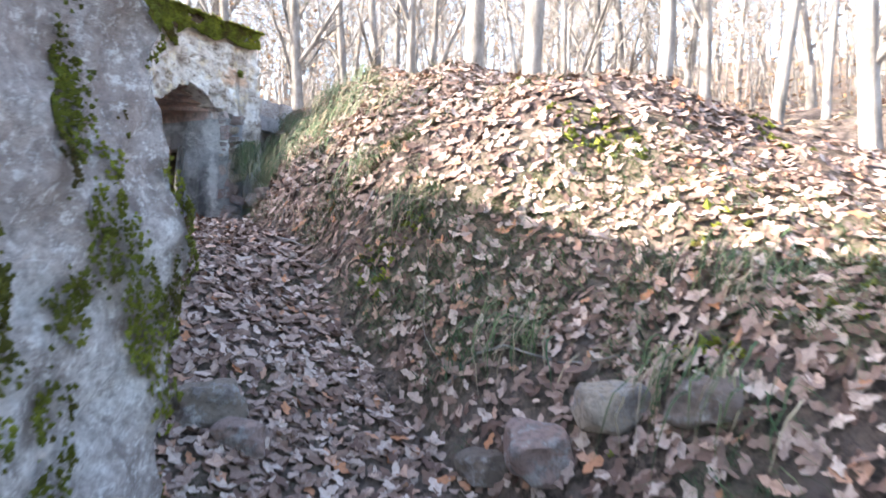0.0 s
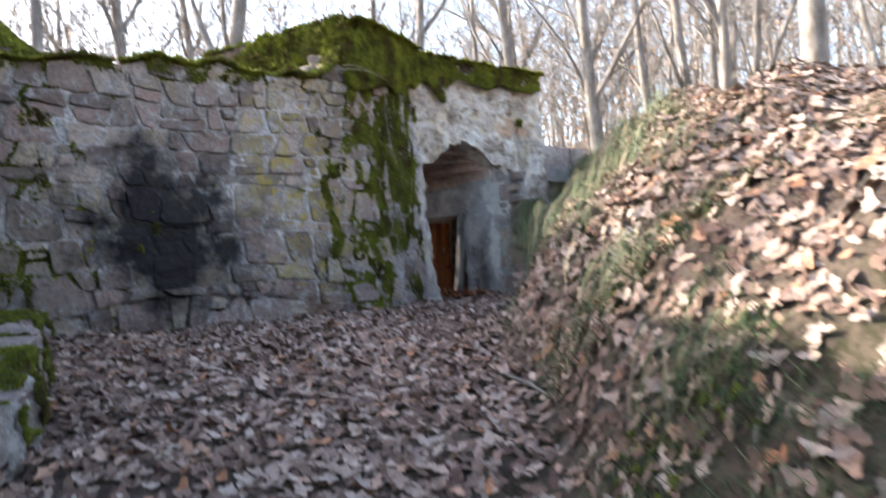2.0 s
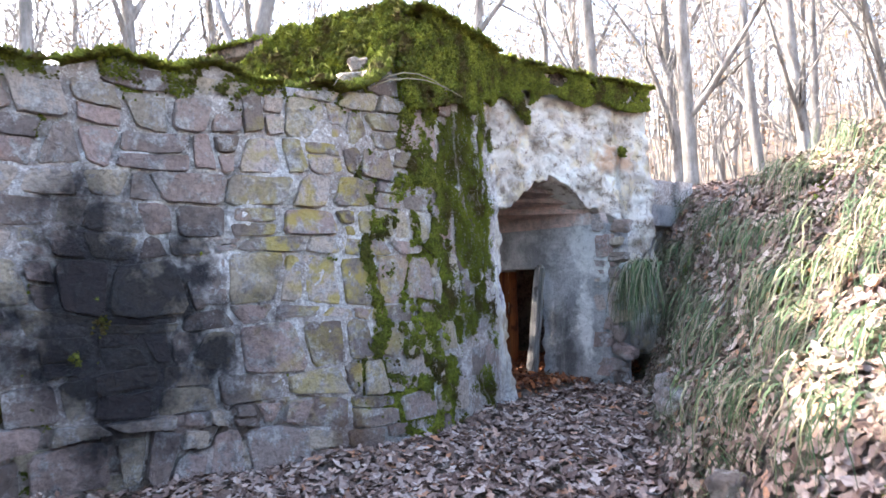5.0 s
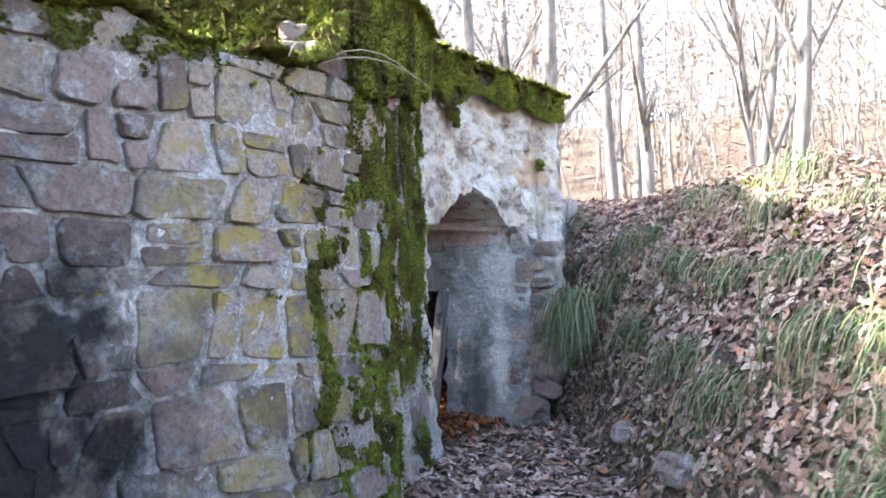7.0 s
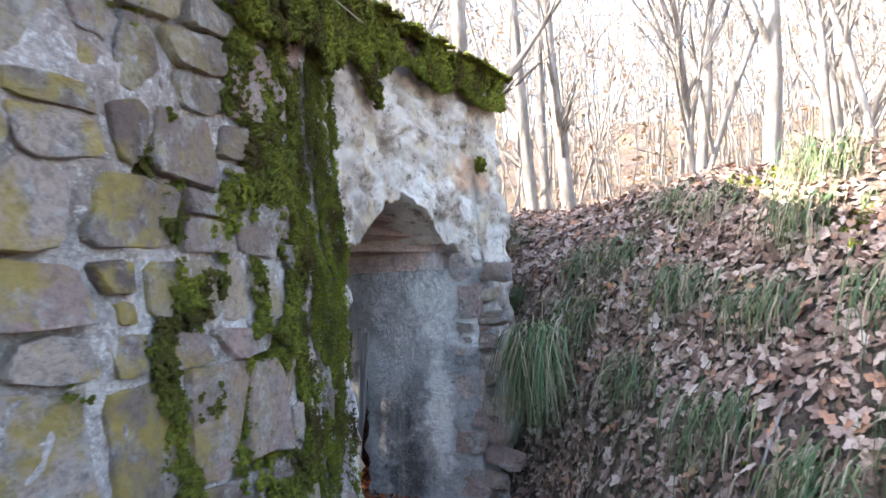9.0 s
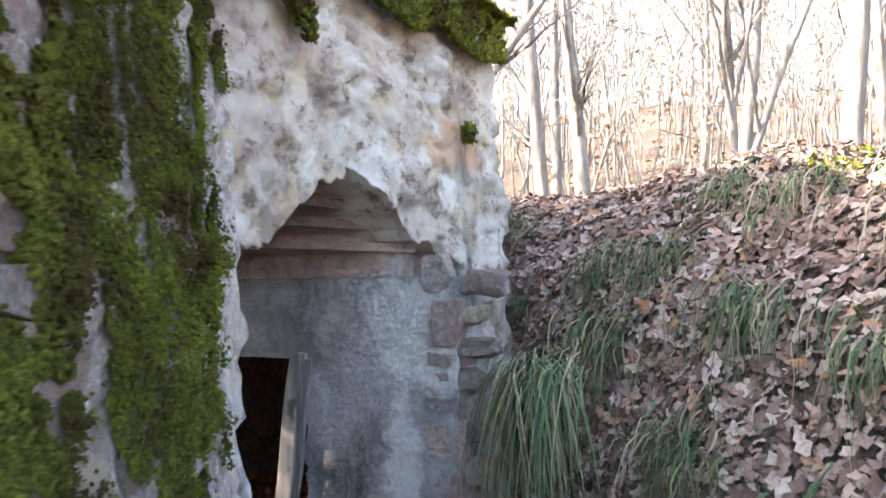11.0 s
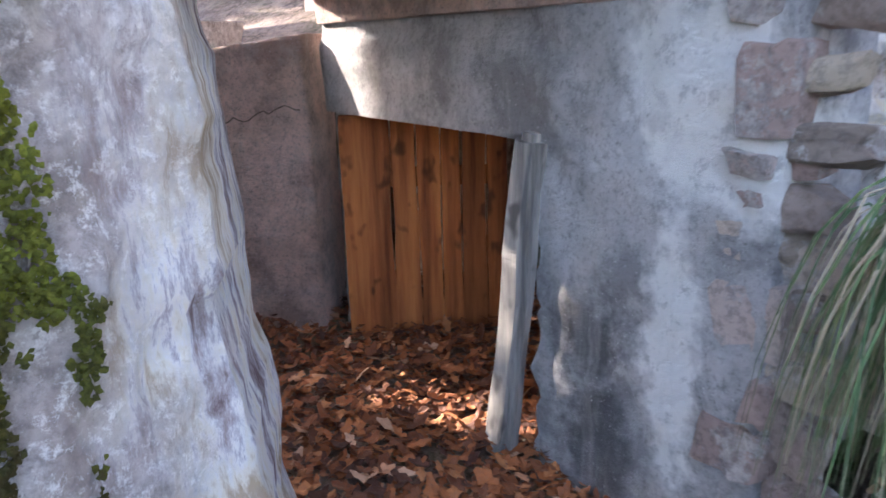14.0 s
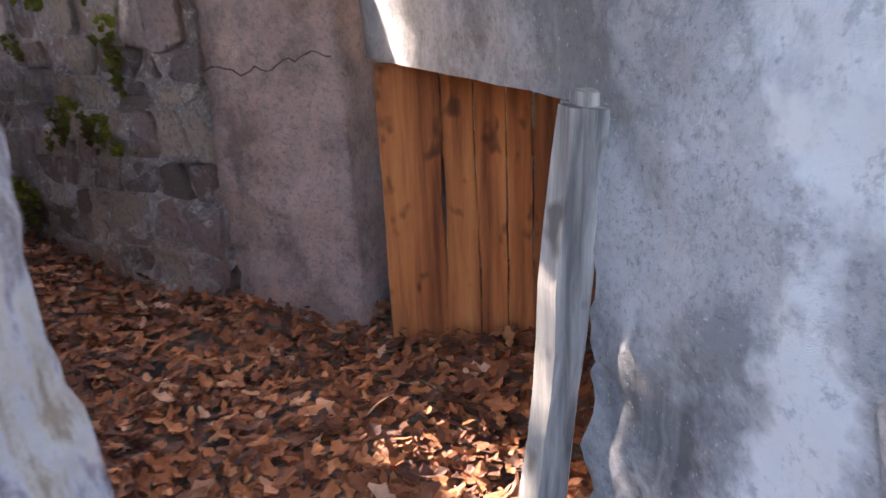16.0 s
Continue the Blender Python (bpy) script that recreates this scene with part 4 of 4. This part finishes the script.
sedge("grass_tuft", (-2.88, 11.22, 3.06), (-0.35, -0.7, 0), 420, 0.98, 1, "large drooping green sedge tuft beside the doorway", 0.07)
TUFTS = [(11.6, 0.55, 0.7), (11.0, 0.85, 0.7), (11.3, 1.3, 0.6), (10.5, 1.3, 0.6), (10.2, 0.9, 0.6), (9.6, 1.1, 0.8), (9.0, 0.8, 0.9), (8.6, 0.95, 0.8), (8.1, 0.75, 0.85), (7.5, 0.8, 0.6), (9.3, 0.45, 0.7), (10.0, 0.5, 0.6), (12.5, 0.4, 0.6), (12.9, 0.7, 0.6), (13.3, 0.5, 0.6), (13.6, 1.0, 0.5), (12.0, 0.35, 0.7), (11.7, 0.9, 0.7), (12.3, 0.9, 0.6), (11.9, 1.4, 0.5), (10.8, 0.45, 0.5), (10.9, 1.7, 0.6), (10.1, 1.7, 0.6), (9.4, 1.6, 0.7), (8.3, 1.1, 0.7), (8.8, 1.3, 0.6), (7.8, 0.4, 0.6), (7.2, 1.1, 0.5), (7.0, 0.5, 0.5), (6.2, 0.6, 0.55), (5.2, 0.5, 0.5), (4.4, 0.5, 0.5), (3.4, 0.5, 0.55), (2.6, 0.6, 0.5), (2.2, 1.2, 0.45), (3.0, 1.1, 0.4), (5.8, 1.0, 0.4)]
for i, (y, d, ln) in enumerate(TUFTS):
    sedge("grass_tuft", bank_point(y, d) + Vector((0, 0, 0.03)), (-0.8, -0.45, 0), 170 if y > 7.3 else 110, ln, 40 + i, "arching sedge tuft rooted in the leafy bank")


gv, gf = [], []
rng = random.Random(77)
for _ in range(22000):
    y = rng.uniform(1.2, 13) if rng.random() < 0.6 else rng.uniform(1.2, 5.5)
    x = lerp(TOE, y) + rng.uniform(0.05, 2.4) * rng.random() ** 0.5
    if noise.fractal(Vector((x * 1.4, y * 1.4, 17)), 0.8, 2, 3) < -0.1 or behind(x, y) > -0.1:
        continue
    p, a, ln, w = Vector((x, y, land(x, y))), rng.uniform(0, 6.28), rng.uniform(0.1, 0.36), rng.uniform(0.0015, 0.0035)
    out = Vector((math.cos(a) - 0.7, math.sin(a) - 0.4, 0)).normalized()
    side = Vector((-out.y, out.x, 0))
    o = len(gv)
    for k in (0, 0.35, 0.7, 1.0):
        q = p + out * ln * 0.7 * k + Vector((0, 0, ln * (0.8 * k - 0.9 * k * k)))
        gv += [q - side * w * (1.05 - k), q + side * w * (1.05 - k)]
    gf += [[o + 2 * i, o + 2 * i + 1, o + 2 * i + 3, o + 2 * i + 2] for i in range(3)]
tagged(mesh_object("short_grass", gv, gf, GRASS), "short green and straw-coloured grass on the bank", "grass", kind="stuff")


# ---- small stones, rocks and sticks ----
def rock(at, size, seed, label):
    rng = random.Random(seed)
    bm = bmesh.new()
    bmesh.ops.create_icosphere(bm, subdivisions=3, radius=1.0)
    for v in bm.verts:
        k = 1 + 0.3 * noise.noise(v.co * 1.3 + Vector((seed, 0, 0))) + 0.1 * noise.noise(v.co * 4 + Vector((seed, 0, 0)))
        q = Vector([max(-0.75, min(0.75, c)) for c in v.co]) * k
        v.co = Vector((q.x * size[0], q.y * size[1], q.z * size[2]))
    ob = part("rock", bm, STONE, None)
    ob.location, ob.rotation_euler = at, (0, rng.uniform(-0.2, 0.2), rng.uniform(0, 3))
    return tagged(ob, label, "rock", "rocks along the path")


for i, (x, y, sz) in enumerate(((0.36, 2.85, 0.15), (0.62, 2.75, 0.13), (0.16, 3.0, 0.10), (0.9, 2.5, 0.12), (-0.98, 3.1, 0.14), (-0.8, 2.95, 0.10), (-2.3, 9.2, 0.14), (-1.75, 7.3, 0.1), (-2.55, 10.2, 0.1))):
    rock((x, y, land(x, y) + sz * 0.45), (sz * 1.3, sz, sz * 0.8), i + 3, "weathered grey field stone half sunk in leaves")


def twig(at, ang_z, length, r, seed):
    rng = random.Random(seed)
    pts, p, d = [], Vector(at), Vector((math.cos(ang_z), math.sin(ang_z), 0))
    for i in range(7):
        q = p.copy()
        q.z = land(q.x, q.y) + 0.03 + 0.02 * math.sin(i * 1.3 + seed)
        pts.append(q)
        d = (d + Vector((rng.gauss(0, 0.2), rng.gauss(0, 0.2), 0))).normalized()
        p = p + d * length / 6
    v, f = tube(pts, [r * (1 - 0.12 * i) for i in range(7)], 5)
    tagged(mesh_object("fallen_twig", v, f, BARK, None, True), "thin grey fallen twig lying on the leaves", "twig", "twigs on the bank")


for i, (y, s) in enumerate(((7.6, 0.11), (7.9, 0.09), (8.25, 0.14), (8.45, 0.12), (8.6, 0.10), (8.72, 0.12), (7.2, 0.09), (6.6, 0.08))):
    l = MAIN.at_y(y)
    rock(MAIN.place(l, main_top(l) + s * 0.35, -0.2 - 0.1 * (i % 3)), (s * 1.4, s, s * 0.8), 60 + i, "lichened rubble stone lying on the mossy wall top")
for i in range(26):
    y = rng.uniform(2.2, 11)
    x = lerp(TOE, y) + rng.uniform(-0.4, 1.6)
    if behind(x, y) < -0.3:
        twig((x, y, 0), rng.uniform(0, 6.28), rng.uniform(0.3, 0.9), rng.uniform(0.004, 0.011), i)


# ---- trees ----
def limb(vs, fs, base, direct, length, r, rng, depth, twigs):
    pts, radii, p, d = [], [], Vector(base), Vector(direct).normalized()
    segs = 8 if depth == 0 else 5
    for i in range(segs + 1):
        pts.append(p.copy())
        radii.append(max(0.004, r * (1 - 0.85 * i / segs)))
        d = (d + Vector((rng.gauss(0, 0.10), rng.gauss(0, 0.10), 0.03 + rng.gauss(0, 0.05))) * (0.5 if depth == 0 else 1.3)).normalized()
        p = p + d * length / segs
    v, f = tube(pts, radii, 8 if depth == 0 else (5 if depth == 1 else 3))
    o = len(vs)
    vs += v
    fs += [[o + i for i in q] for q in f]
    if depth < 3:
        for _ in range((13, 6, 4)[depth]):
            k = rng.uniform(0.1 if depth == 0 else 0.15, 0.98)
            i = min(segs - 1, int(k * segs))
            a = rng.uniform(0, 6.28)
            nd = (pts[i + 1] - pts[i]).normalized() + Vector((math.cos(a), math.sin(a), rng.uniform(0.0, 0.7))) * rng.uniform(0.6, 1.1)
            twigs.append((pts[i].lerp(pts[i + 1], k * segs - i), nd, length * rng.uniform(0.22, 0.42), radii[i] * rng.uniform(0.35, 0.6), depth + 1))
    return pts


def tree_kind(seed, height, r, lean, fork=False):
    rng = random.Random(seed)
    tree = thing("tree", "bare grey-barked winter tree on the leafy slope", "tree", (0, 0, -50), "bare trees of the wood")
    tv, tf, cv, cf, todo = [], [], [], [], []
    limb(tv, tf, (0, 0, -0.3), (lean[0], lean[1], 1), height, r, rng, 0, todo)
    if fork:
        for k in range(2):
            limb(tv, tf, (0, 0, 0.1), (0.35 * (-1) ** k + rng.gauss(0, .1), rng.gauss(0, .2), 1), height * 0.8, r * 0.7, rng, 0, todo)
    ends = []
    while todo:
        p, d, ln, rr, dep = todo.pop()
        pts = limb(cv, cf, p, d, ln, max(rr, 0.006), rng, dep, todo)
        ends.append(pts[-1])
    mesh_object("trunk", tv, tf, BARK, tree, True)
    mesh_object("crown", cv, cf, BARK, tree, True)
    return tree


KINDS = [tree_kind(1, 12, 0.10, (0.05, 0.0)), tree_kind(2, 13, 0.13, (-0.06, 0.05)), tree_kind(3, 10, 0.07, (0.12, -0.03)), tree_kind(4, 9, 0.085, (-0.14, 0.02), True), tree_kind(5, 14, 0.17, (0.02, 0.04)), tree_kind(6, 8, 0.045, (0.14, 0.05))]
rng = random.Random(99)
places = [(-0.45, 15.5, 3, 0.9), (0.5, 12.2, 4, 1.0), (-0.6, 13.0, 0, 0.8), (1.1, 9.5, 1, 1.0), (-3.2, 16.5, 1, 1), (-2.2, 17.5, 0, 1), (2.6, 9.0, 0, 1.0), (3.6, 8.2, 2, 1.1), (5.0, 8.6, 1, 1), (-7.5, 17, 1, 1), (-9.5, 13, 4, 1), (-12, 11, 1, 1)]
tries = 0
while len(places) < 150 and tries < 4000:
    tries += 1
    a, r = radians(rng.uniform(-62, 95)), 11 + 45 * rng.random() ** 1.1
    x, y = -1 - r * math.sin(a), 4 + r * math.cos(a)
    if (y > 14.5 or x > 3.2 or x < -9) and all((x - q[0]) ** 2 + (y - q[1]) ** 2 > 1.2 for q in places):
        places.append((x, y, rng.randrange(6), rng.uniform(0.8, 1.2)))
for x, y, k, s in places:
    t = copy_thing(KINDS[k], pose(x, y, land(x, y) - 0.05, 0, 0, rng.uniform(0, 360)) @ Matrix.Scale(s, 4))
for k in KINDS:
    for o in (*k.children_recursive, k):
        bpy.data.objects.remove(o, do_unlink=True)

# far woods: thin stems and twigs too many to count
vs, fs = [], []
for _ in range(2600):
    a, r = radians(rng.uniform(-70, 100)), 17 + 70 * rng.random() ** 1.3
    x, y = -r * math.sin(a), 4 + r * math.cos(a)
    z, h, w = land(x, y), rng.uniform(4, 9) + r * 0.09, rng.uniform(0.0008, 0.0018) * r
    p = [Vector((x + rng.gauss(0, 0.25) * i, y + rng.gauss(0, 0.25) * i, z + h * i / 4)) for i in range(5)]
    v, f = tube(p, [w, w * 0.8, w * 0.6, w * 0.4, 0.02], 4)
    o = len(vs)
    vs += v
    fs += [[o + i for i in q] for q in f]
    for _ in range(7):
        i = rng.randrange(1, 4)
        q = p[i].lerp(p[i + 1], rng.random())
        e = q + Vector((rng.gauss(0, 1.2), rng.gauss(0, 1.2), rng.uniform(0.2, 2.0)))
        v, f = tube([q, q.lerp(e, 0.5) + Vector((0, 0, -0.15)), e], [0.0007 * r, 0.0005 * r, 0.0002 * r], 3)
        o = len(vs)
        vs += v
        fs += [[o + i for i in g] for g in f]
tagged(mesh_object("far_woods", vs, fs, BARK, None, True), "dense bare grey trunks and branches of distant woodland", "woodland", kind="stuff")

# tan leaves still hanging on undergrowth
vs, fs = [], []
for _ in range(80000):
    a, r = radians(rng.uniform(-70, 100)), rng.uniform(18, 60)
    x, y = -r * math.sin(a), 4 + r * math.cos(a)
    z = land(x, y) + 0.3 + 6.5 * rng.random() ** 1.4
    if noise.noise(Vector((x * 0.25, y * 0.25, z * 0.4))) < -0.05:
        continue
    o, s = len(vs), rng.uniform(0.04, 0.10)
    d1, d2 = Vector((rng.gauss(0, 1), rng.gauss(0, 1), rng.gauss(0, 1))).normalized() * s, Vector((rng.gauss(0, 1), rng.gauss(0, 1), rng.gauss(0, 1))).normalized() * s
    c = Vector((x, y, z))
    vs += [c - d1, c + d2 * 0.5, c + d1, c - d2 * 0.5]
    fs.append([o, o + 1, o + 2, o + 3])
tagged(mesh_object("hanging_leaves", vs, fs, BROWN_TWIG), "tan withered leaves clinging to the undergrowth", "foliage", kind="stuff")

# ---- single leaves nearest the walker ----
def single_leaves(count, xr, yr, keep, seed, mat, group, label):
    rng = random.Random(seed)
    meshes = []
    for v, f in SHAPES:
        me = bpy.data.meshes.new("leaf")
        me.from_pydata(v, [], f)
        me.materials.append(mat)
        meshes.append(me)
    holder = thing("leaf_scatter", label, "fallen leaves", (0, 0, 0), kind="stuff")
    for p, nr, size in litter(count, xr, yr, keep, seed, (0.07, 0.125), 0.03):
        ob = new("leaf", meshes[rng.randrange(len(meshes))])
        ob.parent = holder
        q = nr.to_track_quat("Z", "Y") @ Euler((rng.gauss(0, .3), rng.gauss(0, .3), rng.uniform(0, 6.28))).to_quaternion()
        ob.matrix_local = Matrix.LocRotScale(p + Vector((0, 0, 0.03)), q, (size, size, size))


single_leaves(330, (-2.6, -1.6), (7.5, 11), lambda x, y: 0.85 if behind(x, y) < -0.2 else 0.0, 61, LEAF_ONE, "", "large pale oak leaves lying on the bank")
single_leaves(420, (-5.2, -3.9), (10.6, 12.4), lambda x, y: 1.0 if in_passage(x, y) else 0.0, 62, RED_ONE, "", "curled rust-red oak leaves in the passage")
